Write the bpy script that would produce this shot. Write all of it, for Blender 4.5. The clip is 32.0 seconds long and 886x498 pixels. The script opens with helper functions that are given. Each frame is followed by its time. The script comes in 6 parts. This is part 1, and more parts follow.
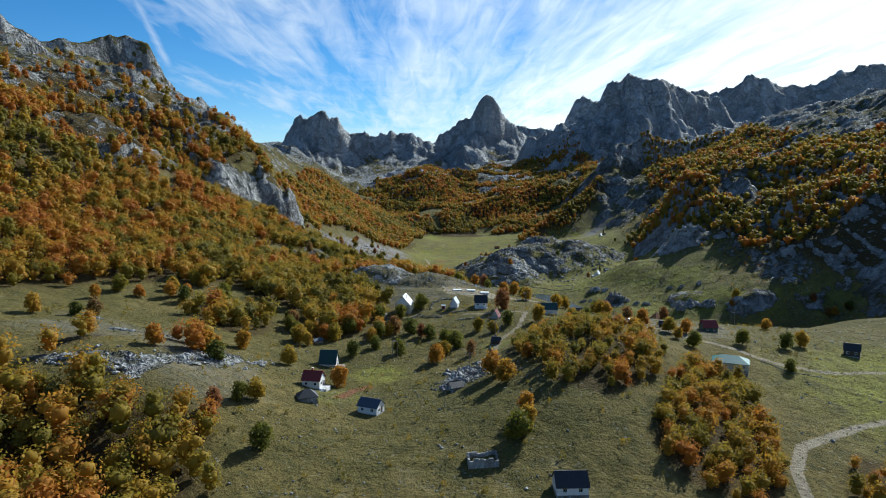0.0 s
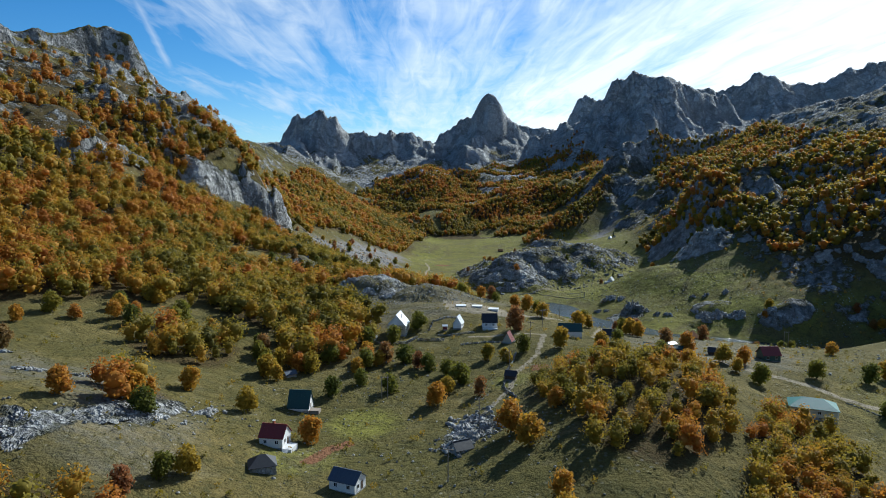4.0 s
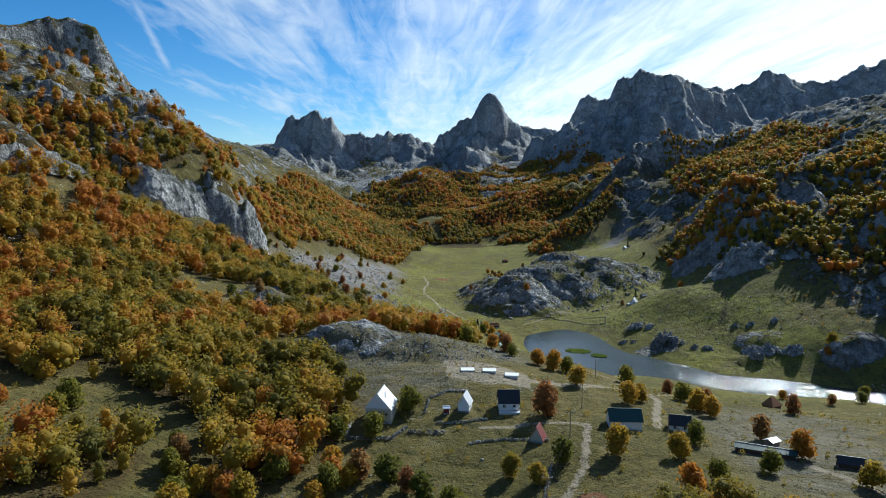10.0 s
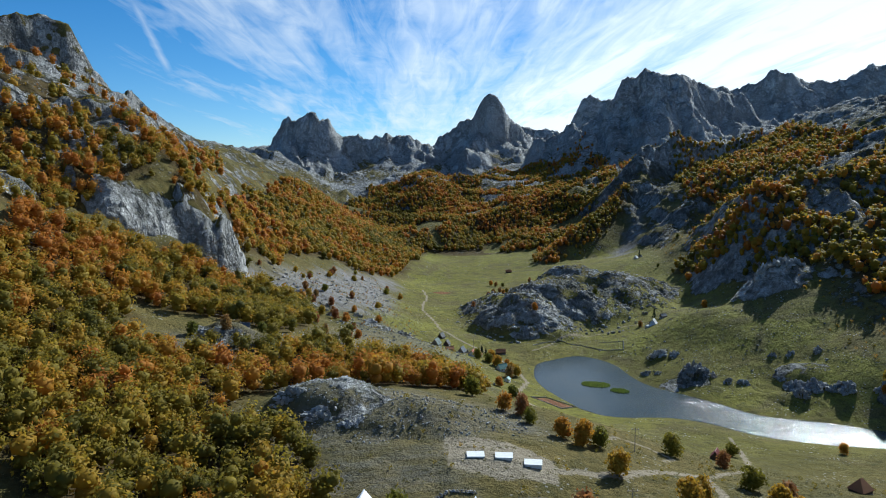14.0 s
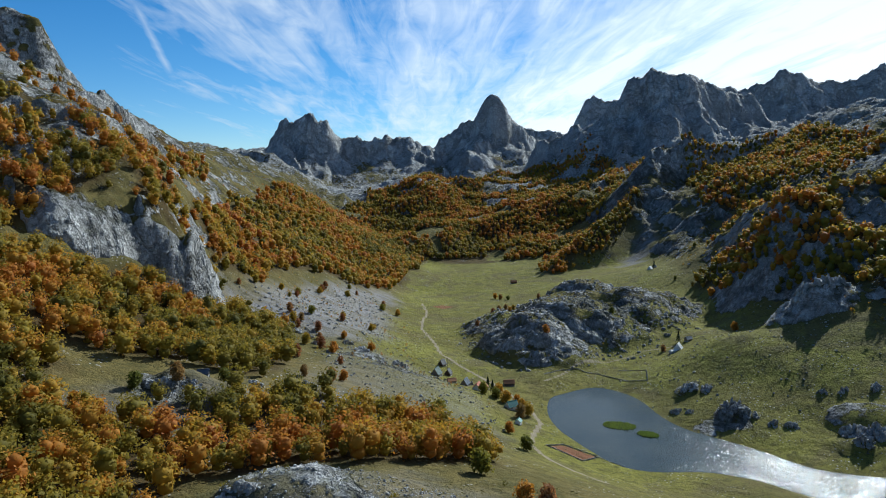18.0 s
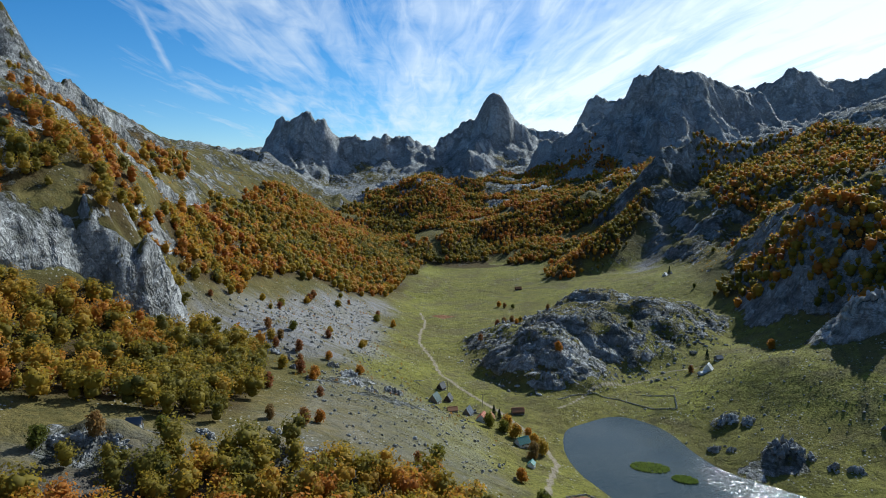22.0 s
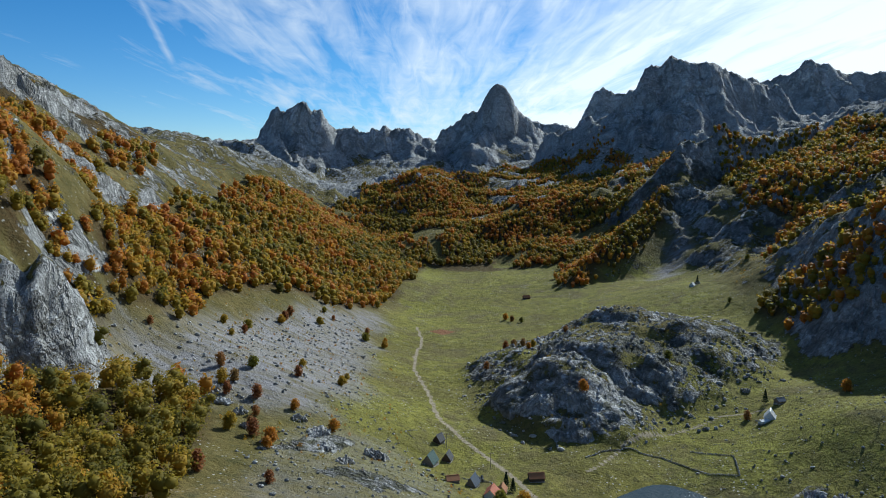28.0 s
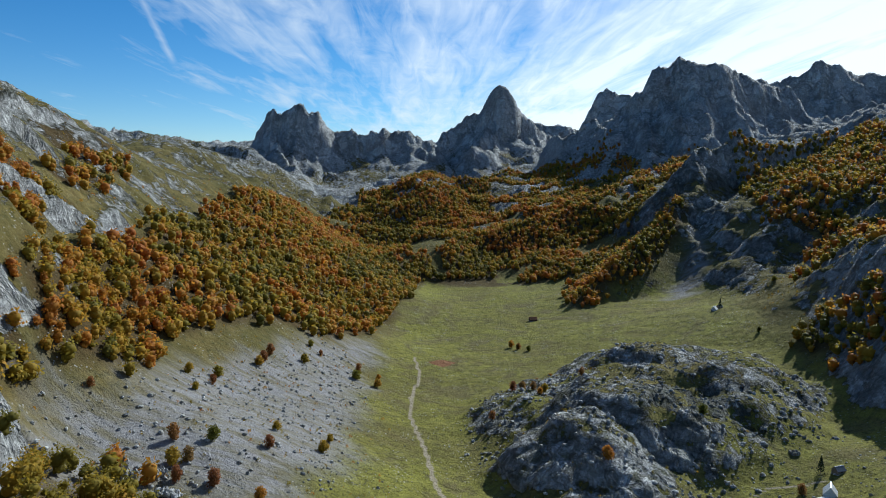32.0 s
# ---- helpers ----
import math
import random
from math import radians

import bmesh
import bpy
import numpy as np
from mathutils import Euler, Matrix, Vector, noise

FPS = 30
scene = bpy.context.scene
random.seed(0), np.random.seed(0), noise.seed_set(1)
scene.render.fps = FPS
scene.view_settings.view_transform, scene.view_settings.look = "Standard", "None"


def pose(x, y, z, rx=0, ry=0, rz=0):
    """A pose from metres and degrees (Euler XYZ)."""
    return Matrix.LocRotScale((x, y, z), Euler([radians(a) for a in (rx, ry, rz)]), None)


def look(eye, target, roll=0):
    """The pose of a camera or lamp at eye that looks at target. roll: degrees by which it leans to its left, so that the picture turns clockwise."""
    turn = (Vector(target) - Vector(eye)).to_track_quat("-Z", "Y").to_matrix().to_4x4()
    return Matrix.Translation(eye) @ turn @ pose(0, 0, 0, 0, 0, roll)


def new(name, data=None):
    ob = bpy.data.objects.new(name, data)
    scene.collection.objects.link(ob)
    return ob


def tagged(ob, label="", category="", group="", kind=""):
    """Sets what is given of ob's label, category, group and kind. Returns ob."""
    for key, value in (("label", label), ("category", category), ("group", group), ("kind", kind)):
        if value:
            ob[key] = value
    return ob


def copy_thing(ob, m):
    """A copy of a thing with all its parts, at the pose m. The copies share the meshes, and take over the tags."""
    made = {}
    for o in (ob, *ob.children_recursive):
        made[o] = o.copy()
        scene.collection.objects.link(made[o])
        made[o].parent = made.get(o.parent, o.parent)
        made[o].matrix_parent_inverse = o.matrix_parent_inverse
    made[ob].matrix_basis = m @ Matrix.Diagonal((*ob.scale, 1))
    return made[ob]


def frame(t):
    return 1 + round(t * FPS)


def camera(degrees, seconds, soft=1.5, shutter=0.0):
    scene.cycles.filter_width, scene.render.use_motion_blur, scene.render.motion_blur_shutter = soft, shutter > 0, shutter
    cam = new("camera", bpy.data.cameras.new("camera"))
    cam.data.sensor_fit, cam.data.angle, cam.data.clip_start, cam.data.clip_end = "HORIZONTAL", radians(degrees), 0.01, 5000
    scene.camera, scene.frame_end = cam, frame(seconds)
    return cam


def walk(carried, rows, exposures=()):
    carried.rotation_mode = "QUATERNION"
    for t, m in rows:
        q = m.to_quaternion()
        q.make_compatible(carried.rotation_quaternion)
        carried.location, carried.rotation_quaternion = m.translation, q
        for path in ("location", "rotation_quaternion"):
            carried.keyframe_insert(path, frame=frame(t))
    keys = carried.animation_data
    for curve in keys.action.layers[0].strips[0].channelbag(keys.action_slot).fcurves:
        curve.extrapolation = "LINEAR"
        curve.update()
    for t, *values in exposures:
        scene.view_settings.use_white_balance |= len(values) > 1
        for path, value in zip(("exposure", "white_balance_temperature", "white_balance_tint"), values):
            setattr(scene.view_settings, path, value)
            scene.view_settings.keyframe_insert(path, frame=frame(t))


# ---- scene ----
cam = camera(68.0, 32.0, 1.0)
# seconds, place, tilt above the level and turn to the right in degrees
PATH = [
    (0, 7.62, 12.22, 129.79, -6.347, -1.815, 0.208),
    (1, 7.08, 26.22, 131.76, -6.395, -1.848, 0.195),
    (2, 6.54, 40.26, 130.16, -6.332, -1.827, 0.201),
    (3, 6.02, 54.32, 128.18, -6.284, -1.868, 0.245),
    (3.5, 5.76, 61.37, 127.49, -6.270, -1.874, 0.168),
    (5.5, 4.75, 89.63, 127.41, -6.265, -1.879, 0.090),
    (6, 4.51, 96.72, 127.92, -6.266, -1.851, 0.024),
    (7, 4.02, 110.91, 129.31, -6.265, -1.877, 0.011),
    (8, 3.54, 125.13, 130.95, -6.269, -1.867, -0.008),
    (9, 3.07, 139.37, 132.66, -6.238, -1.881, -0.018),
    (10, 2.61, 153.65, 134.40, -6.212, -1.857, -0.082),
    (11, 2.16, 167.95, 136.17, -6.187, -1.890, -0.140),
    (12, 1.71, 182.27, 138.01, -6.197, -1.856, -0.186),
    (13, 1.27, 196.62, 139.92, -6.157, -1.873, -0.239),
    (14, 0.84, 211.00, 141.85, -6.162, -1.869, -0.226),
    (14.5, 0.63, 218.19, 142.80, -6.146, -1.879, -0.195),
    (16.5, -0.21, 247.03, 146.06, -6.098, -1.935, -0.194),
    (17, -0.41, 254.25, 146.64, -6.095, -1.935, -0.217),
    (18, -0.82, 268.71, 147.43, -6.067, -1.967, -0.277),
    (19, -1.22, 283.19, 147.67, -6.021, -1.980, -0.348),
    (20, -1.62, 297.69, 147.37, -5.987, -1.981, -0.215),
    (21, -2.01, 312.21, 146.68, -5.985, -1.999, -0.167),
    (22, -2.39, 326.74, 145.81, -5.997, -1.993, -0.140),
    (23, -2.77, 341.29, 145.05, -6.067, -2.030, -0.078),
    (24, -3.15, 355.86, 144.66, -6.137, -2.029, -0.010),
    (25, -3.52, 370.44, 144.88, -6.258, -2.044, 0.049),
    (25.5, -3.71, 377.74, 145.25, -6.294, -2.028, 0.125),
    (27.5, -4.44, 406.95, 148.27, -6.566, -2.050, 0.201),
    (28, -4.62, 414.26, 149.28, -6.583, -2.071, 0.269),
    (29, -4.98, 428.89, 151.39, -6.558, -2.069, 0.255),
    (30, -5.34, 443.53, 153.69, -6.573, -2.090, 0.245),
    (31, -5.70, 458.19, 156.95, -6.591, -2.100, 0.271),
    (32, -6.05, 472.85, 163.47, -6.624, -2.153, 0.292),
]
walk(cam, [(t, pose(x, y, z, 0, 0, -turn) @ pose(0, 0, 0, 90 + tilt) @ pose(0, 0, 0, 0, 0, lean)) for t, x, y, z, tilt, turn, lean in PATH], [(0, 0.12, 5600, 2), (32, 0.0, 5550, 2)])
# ---- end of walk ----

# ---- sky, sun ----
SUN_TURN, SUN_RISE = 36.0, 34.0   # degrees to the right of north, above the level

world = bpy.data.worlds.new("sky")
scene.world = world
world.use_nodes = True


class Nodes:
    """Short hand for building node trees."""

    def __init__(self, tree):
        self.tree = tree

    def add(self, kind, **inputs):
        n = self.tree.nodes.new("ShaderNode" + kind)
        for key, v in inputs.items():
            self.put(n, key, v)
        return n

    def put(self, n, key, v):
        s = n.inputs[int(key[1:])] if key[0] == "i" and key[1:].isdigit() else n.inputs[key.replace("_", " ")]
        if isinstance(v, bpy.types.NodeSocket):
            self.tree.links.new(v, s)
        else:
            s.default_value = v

    def math(self, op, a, b=0.0, clamp=False):
        n = self.add("Math", i0=a, i1=b)
        n.operation, n.use_clamp = op, clamp
        return n.outputs[0]

    def ramp(self, v, stops):
        n = self.add("ValToRGB", i0=v)
        e = n.color_ramp.elements
        while len(e) < len(stops):
            e.new(0.5)
        for el, (at, c) in zip(e, stops):
            el.position = at
            el.color = (c, c, c, 1) if isinstance(c, (int, float)) else (*c, 1)
        return n.outputs[0]

    def mix(self, f, a, b):
        n = self.tree.nodes.new("ShaderNodeMix")
        n.data_type = "RGBA"
        for s, v in ((n.inputs[0], f), (n.inputs[6], a), (n.inputs[7], b)):
            if isinstance(v, bpy.types.NodeSocket):
                self.tree.links.new(v, s)
            else:
                s.default_value = (*v, 1) if isinstance(v, tuple) else v
        return n.outputs[2]

    def noise(self, vec, scale, detail=4.0, rough=0.55, distort=0.0):
        return self.add("TexNoise", Vector=vec, Scale=scale, Detail=detail, Roughness=rough, Distortion=distort).outputs[0]

    def range(self, v, a, b, c=0.0, d=1.0):
        return self.add("MapRange", Value=v, From_Min=a, From_Max=b, To_Min=c, To_Max=d).outputs[0]


def build_sky():
    n = Nodes(world.node_tree)
    back = world.node_tree.nodes["Background"]
    sky = n.add("TexSky")
    sky.sky_type, sky.sun_disc = "NISHITA", False
    sky.sun_elevation, sky.sun_rotation = radians(SUN_RISE), radians(SUN_TURN)
    sky.altitude, sky.air_density, sky.dust_density, sky.ozone_density = 1500, 1.0, 0.35, 3.5
    d = n.add("SeparateXYZ", Vector=n.add("TexCoord").outputs["Generated"])
    up = n.math("ADD", n.math("MAXIMUM", d.outputs[2], 0.0), 0.035)
    px, py = n.math("DIVIDE", d.outputs[0], up), n.math("DIVIDE", d.outputs[1], up)
    # cirrus streaks run away towards the valley head
    across = n.math("ADD", px, n.math("MULTIPLY", py, 0.07))
    streak = n.add("CombineXYZ", X=n.math("MULTIPLY", across, 1.5), Y=n.math("MULTIPLY", py, 0.22))
    wide = n.noise(streak.outputs[0], 1.15, 3.0, 0.5, 0.7)
    wisp = n.noise(n.add("CombineXYZ", X=n.math("MULTIPLY", across, 4.0), Y=n.math("MULTIPLY", py, 0.55), Z=2.0).outputs[0], 1.6, 9.0, 0.62, 0.9)
    fleece = n.noise(n.add("CombineXYZ", X=px, Y=py, Z=5.0).outputs[0], 2.6, 8.0, 0.6, 0.4)
    body = n.math("ADD", n.math("MULTIPLY", wide, 0.62), n.math("ADD", n.math("MULTIPLY", wisp, 0.46), n.math("MULTIPLY", fleece, 0.12)))
    body = n.math("ADD", body, n.range(across, -2.6, 2.4, -0.15, 0.32))
    body = n.math("ADD", body, n.range(d.outputs[2], 0.0, 0.12, 0.06, 0.0))
    # the sheet of cirrus lies ahead, towards the sun; overhead and behind it thins out
    veil = n.math("MULTIPLY", n.range(body, 0.54, 0.90), n.math("MULTIPLY", n.range(d.outputs[2], 0.34, 0.60, 1.0, 0.30), n.range(d.outputs[1], -0.2, 0.3, 0.35, 1.0)))
    # a vapour trail
    off = n.math("ABSOLUTE", n.math("ADD", n.math("ADD", n.math("MULTIPLY", px, 0.944), n.math("MULTIPLY", py, 0.33)), 0.45))
    trail = n.math("MULTIPLY", n.range(n.math("ADD", off, n.math("MULTIPLY", wisp, 0.05)), 0.015, 0.06, 1.0, 0.0), n.math("MULTIPLY", n.range(py, 3.1, 3.5), n.range(py, 4.7, 5.1, 1.0, 0.0)))
    cover = n.math("MAXIMUM", n.math("MULTIPLY", veil, 0.95), n.math("MULTIPLY", trail, 0.5), True)
    glow = n.range(across, -2.0, 2.6, 7.6, 11.5)
    white = n.add("CombineColor", Red=glow, Green=glow, Blue=n.math("MULTIPLY", glow, 1.02))
    tone = n.add("HueSaturation", Saturation=1.28, Value=1.0, Color=sky.outputs[0])
    n.put(back, "Color", n.mix(cover, tone.outputs[0], white.outputs[0]))
    n.put(back, "Strength", 0.1)


build_sky()
sun = new("sun", bpy.data.lights.new("sun", "SUN"))
sun.data.energy, sun.data.angle, sun.data.color = 6.2, radians(0.53), (1.0, 0.95, 0.87)
sun.matrix_world = look((0, 0, 0), tuple(-c for c in (math.sin(radians(SUN_TURN)) * math.cos(radians(SUN_RISE)), math.cos(radians(SUN_TURN)) * math.cos(radians(SUN_RISE)), math.sin(radians(SUN_RISE)))))


# ---- materials ----
def material(name):
    m = bpy.data.materials.new(name)
    m.use_nodes = True
    n = Nodes(m.node_tree)
    return m, n, m.node_tree.nodes["Principled BSDF"]


def bump(n, bsdf, h, distance, strength=1.0):
    b = n.add("Bump", Height=h, Distance=distance, Strength=strength)
    n.put(bsdf, "Normal", b.outputs[0])


def place(n):
    return n.add("NewGeometry").outputs["Position"]


def layer(n, name):
    a = n.add("Attribute")
    a.attribute_name = name
    return a.outputs["Fac"]


def limestone(n, p):
    """Grey weathered rock: colour and relief."""
    big = n.noise(p, 0.028, 5.0, 0.62, 0.5)
    mid = n.noise(p, 0.16, 6.0, 0.7, 0.6)
    fine = n.noise(p, 0.75, 6.0, 0.72)
    s = n.add("Mapping", Vector=p, Scale=(0.17, 0.17, 0.05))
    run = n.noise(s.outputs[0], 1.0, 7.0, 0.7, 0.8)
    bed = n.noise(n.add("Mapping", Vector=p, Scale=(0.05, 0.05, 0.42), Rotation=(0.25, 0.2, 0)).outputs[0], 1.0, 6.0, 0.65, 0.5)
    c = n.mix(n.range(big, 0.36, 0.64), (0.27, 0.265, 0.255), (0.50, 0.49, 0.465))
    c = n.mix(n.range(mid, 0.48, 0.60, 0.0, 0.9), c, (0.66, 0.65, 0.63))
    c = n.mix(n.range(fine, 0.48, 0.74, 0.0, 0.5), c, (0.40, 0.39, 0.37))
    c = n.mix(n.range(run, 0.55, 0.72, 0.0, 0.7), c, (0.12, 0.12, 0.122))
    c = n.mix(n.range(bed, 0.55, 0.72, 0.0, 0.5), c, (0.14, 0.14, 0.135))
    # clefts between the blocks, the shade inside them painted dark
    bent = n.add("VectorMath", i0=p, i1=n.add("Mapping", Vector=n.add("TexNoise", Vector=p, Scale=0.12, Detail=4.0).outputs[1], Scale=(22.0, 22.0, 22.0)).outputs[0])
    cleft = None
    for scale, width in ((0.045, 0.05), (0.11, 0.05)):
        cell = n.add("TexVoronoi", Vector=bent.outputs[0], Scale=scale)
        cell.feature = "DISTANCE_TO_EDGE"
        v = n.range(cell.outputs[0], 0.0, width, 1.0, 0.0)
        cleft = v if cleft is None else n.math("MAXIMUM", cleft, v)
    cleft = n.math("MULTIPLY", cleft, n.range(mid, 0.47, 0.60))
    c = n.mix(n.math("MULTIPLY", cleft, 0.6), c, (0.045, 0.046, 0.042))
    # thin turf and lichen on the ledges
    up = n.add("SeparateXYZ", Vector=n.add("NewGeometry").outputs["Normal"]).outputs[2]
    turf = n.math("MULTIPLY", n.range(up, 0.62, 0.86), n.range(mid, 0.56, 0.40, 0.0, 0.8))
    c = n.mix(turf, c, (0.085, 0.085, 0.032))
    # scrub and moss in the hollows, in patches as wide as a field
    scrub = n.noise(p, 0.017, 8.0, 0.72, 0.8)
    c = n.mix(n.math("MULTIPLY", n.range(scrub, 0.51, 0.59, 0.0, 0.7), n.range(up, 0.25, 0.6)), c, (0.050, 0.050, 0.024))
    h = n.math("ADD", n.math("MULTIPLY", run, 2.2), n.math("ADD", n.math("MULTIPLY", fine, 1.1), n.math("MULTIPLY", bed, 2.4)))
    h = n.math("SUBTRACT", h, n.math("MULTIPLY", cleft, 1.6))
    # furrows and chimneys worn by water, at two sizes; recess shade darkened into the colour
    tall = n.add("Mapping", Vector=p, Scale=(1.0, 1.0, 0.5)).outputs[0]
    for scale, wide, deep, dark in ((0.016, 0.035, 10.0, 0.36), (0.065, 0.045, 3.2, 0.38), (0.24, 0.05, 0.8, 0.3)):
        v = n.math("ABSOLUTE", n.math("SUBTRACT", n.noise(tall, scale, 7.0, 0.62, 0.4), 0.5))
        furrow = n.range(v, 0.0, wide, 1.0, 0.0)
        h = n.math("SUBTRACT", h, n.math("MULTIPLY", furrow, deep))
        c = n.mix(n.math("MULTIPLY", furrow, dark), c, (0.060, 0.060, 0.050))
    return c, n.math("ADD", h, n.math("ADD", n.math("MULTIPLY", big, 13.0), n.math("MULTIPLY", mid, 6.0)))


def ground_material():
    m, n, b = material("land")
    p = place(n)
    meadow = n.noise(p, 0.012, 5.0, 0.6, 0.4)
    patch = n.noise(p, 0.11, 6.0, 0.65, 0.3)
    tuft = n.noise(p, 0.9, 5.0, 0.7)
    grass = n.mix(n.range(meadow, 0.36, 0.66), (0.105, 0.087, 0.026), (0.178, 0.132, 0.046))
    grass = n.mix(n.range(patch, 0.42, 0.70, 0.0, 0.8), grass, (0.072, 0.063, 0.019))
    grass = n.mix(n.range(patch, 0.42, 0.30, 0.0, 0.7), grass, (0.185, 0.155, 0.080))
    green = n.mix(n.range(patch, 0.34, 0.68), (0.235, 0.222, 0.040), (0.150, 0.142, 0.028))
    green = n.mix(n.range(n.noise(p, 0.022, 6.0, 0.7, 1.0), 0.48, 0.62, 0.0, 0.85), green, (0.125, 0.102, 0.050))
    grass = n.mix(n.math("MULTIPLY", layer(n, "lush"), n.range(meadow, 0.30, 0.55, 0.6, 1.0)), grass, green)
    grass = n.mix(n.range(tuft, 0.47, 0.66, 0.0, 0.6), grass, (0.048, 0.040, 0.016))
    grass = n.mix(n.range(n.noise(p, 0.20, 7.0, 0.72, 0.6), 0.50, 0.62, 0.0, 0.72), grass, (0.060, 0.056, 0.022))
    litter = n.mix(n.range(tuft, 0.36, 0.66), (0.030, 0.022, 0.012), (0.085, 0.050, 0.020))
    c = n.mix(layer(n, "wood"), grass, litter)
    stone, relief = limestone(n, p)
    # loose stones that show through the turf
    peb = n.add("TexVoronoi", Vector=p, Scale=0.45)
    loose = n.math("MULTIPLY", n.range(peb.outputs[0], 0.16, 0.24, 1.0, 0.0), n.range(n.noise(p, 0.05, 4.0, 0.6), 0.50, 0.60))
    c = n.mix(n.math("MULTIPLY", loose, n.math("MULTIPLY", layer(n, "stony"), 0.9)), c, (0.40, 0.39, 0.37))
    gravel = n.mix(n.range(n.noise(p, 1.3, 6.0, 0.75), 0.34, 0.70), (0.15, 0.143, 0.140), (0.29, 0.275, 0.268))
    gravel = n.mix(n.range(n.noise(n.add("Mapping", Vector=p, Scale=(0.06, 0.22, 0.1), Rotation=(0, 0, radians(-12))).outputs[0], 1.0, 5.0, 0.6), 0.43, 0.62, 0.0, 0.85), gravel, (0.135, 0.115, 0.065))
    c = n.mix(layer(n, "scree"), c, gravel)
    # rock breaks through the turf in ragged edges
    edge = n.math("ADD", layer(n, "rock"), n.math("MULTIPLY", n.math("SUBTRACT", n.noise(p, 0.16, 7.0, 0.7), 0.5), 1.7))
    bare = n.range(edge, 0.42, 0.58)
    stone = n.mix(n.math("MULTIPLY", layer(n, "far_haze"), 0.28), stone, (0.62, 0.62, 0.63))   # distance haze put into the rock colour: paler, slightly bluer
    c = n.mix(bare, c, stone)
    dirt = n.mix(n.range(n.noise(p, 0.7, 5.0, 0.65), 0.3, 0.7), (0.19, 0.155, 0.105), (0.31, 0.262, 0.19))
    c = n.mix(n.range(n.math("ADD", layer(n, "path"), n.math("MULTIPLY", n.math("SUBTRACT", tuft, 0.5), 1.1)), 0.40, 0.72), c, dirt)
    red = n.mix(n.range(tuft, 0.3, 0.7), (0.20, 0.085, 0.045), (0.15, 0.075, 0.04))
    c = n.mix(n.range(n.math("ADD", layer(n, "soil"), n.math("MULTIPLY", n.math("SUBTRACT", tuft, 0.5), 0.4)), 0.42, 0.60), c, red)
    n.put(b, "Base Color", c)
    n.put(b, "Roughness", 0.95)
    n.put(b, "Specular IOR Level", 0.06)
    # the nap of the grass
    n.put(b, "Sheen Weight", n.math("MULTIPLY", n.math("SUBTRACT", 1.0, n.math("MAXIMUM", bare, layer(n, "scree"))), 0.08))
    n.put(b, "Sheen Roughness", 0.45)
    n.put(b, "Sheen Tint", (0.42, 0.43, 0.15, 1.0))
    soft = n.math("ADD", n.math("MULTIPLY", tuft, 0.8), n.math("MULTIPLY", patch, 3.0))
    h = n.add("Mix", i0=bare, i2=soft, i3=relief).outputs[0]
    bump(n, b, h, 1.0, 0.9)
    return m


def leaf_material(name, shades, source):
    """Autumn leaves: shades from the shady to the sunlit side of the colour range; source: a tint for each tree."""
    m, n, b = material(name)
    each = n.add("NewGeometry").outputs["Random Per Island"]
    tint = n.add("ObjectInfo").outputs["Random"] if source == "object" else layer(n, "tint")
    v = n.math("ADD", n.math("MULTIPLY", tint, 0.80), n.math("MULTIPLY", each, 0.20))
    c = n.ramp(v, [(i / (len(shades) - 1), s) for i, s in enumerate(shades)])
    c = n.mix(n.math("MULTIPLY", n.math("SUBTRACT", 1.0, each), 0.18), c, (0.06, 0.05, 0.014))
    n.put(b, "Base Color", c)
    n.put(b, "Roughness", 0.7)
    n.put(b, "Specular IOR Level", 0.2)
    tr = n.add("BsdfTranslucent", Color=c)
    mx = n.add("MixShader", i0=0.52, i1=b.outputs[0], i2=tr.outputs[0])
    out = m.node_tree.nodes["Material Output"]
    m.node_tree.links.new(mx.outputs[0], out.inputs["Surface"])
    return m


def painted(name, colour, dirt=(0.3, 0.28, 0.25), rough=0.8, metal=0.0, scale=1.2, ribs=0.0, wear=0.35):
    """A surface with stains and wear; ribs: the spacing of its boards, sheets or courses."""
    m, n, b = material(name)
    co = n.add("TexCoord").outputs["Object"]
    blot = n.noise(co, scale, 6.0, 0.65)
    c = n.mix(n.range(blot, 0.45, 0.75, 0.0, wear), colour, dirt)
    c = n.mix(n.range(n.noise(co, scale * 6, 4.0, 0.6), 0.4, 0.8, 0.0, 0.3), c, tuple(v * 0.55 for v in colour))
    h = n.math("MULTIPLY", n.noise(co, scale * 9, 3.0, 0.6), 0.02)
    n.put(b, "Base Color", c)
    n.put(b, "Roughness", rough)
    n.put(b, "Metallic", metal)
    bump(n, b, h, 1.0, 0.8)
    return m


def stone_material(name):
    m, n, b = material(name)
    c, h = limestone(n, place(n))
    each = n.add("NewGeometry").outputs["Random Per Island"]
    c = n.mix(n.math("MULTIPLY", each, 0.5), c, (0.42, 0.41, 0.39))
    n.put(b, "Base Color", c)
    n.put(b, "Roughness", 0.95)
    bump(n, b, h, 0.5, 0.8)
    return m


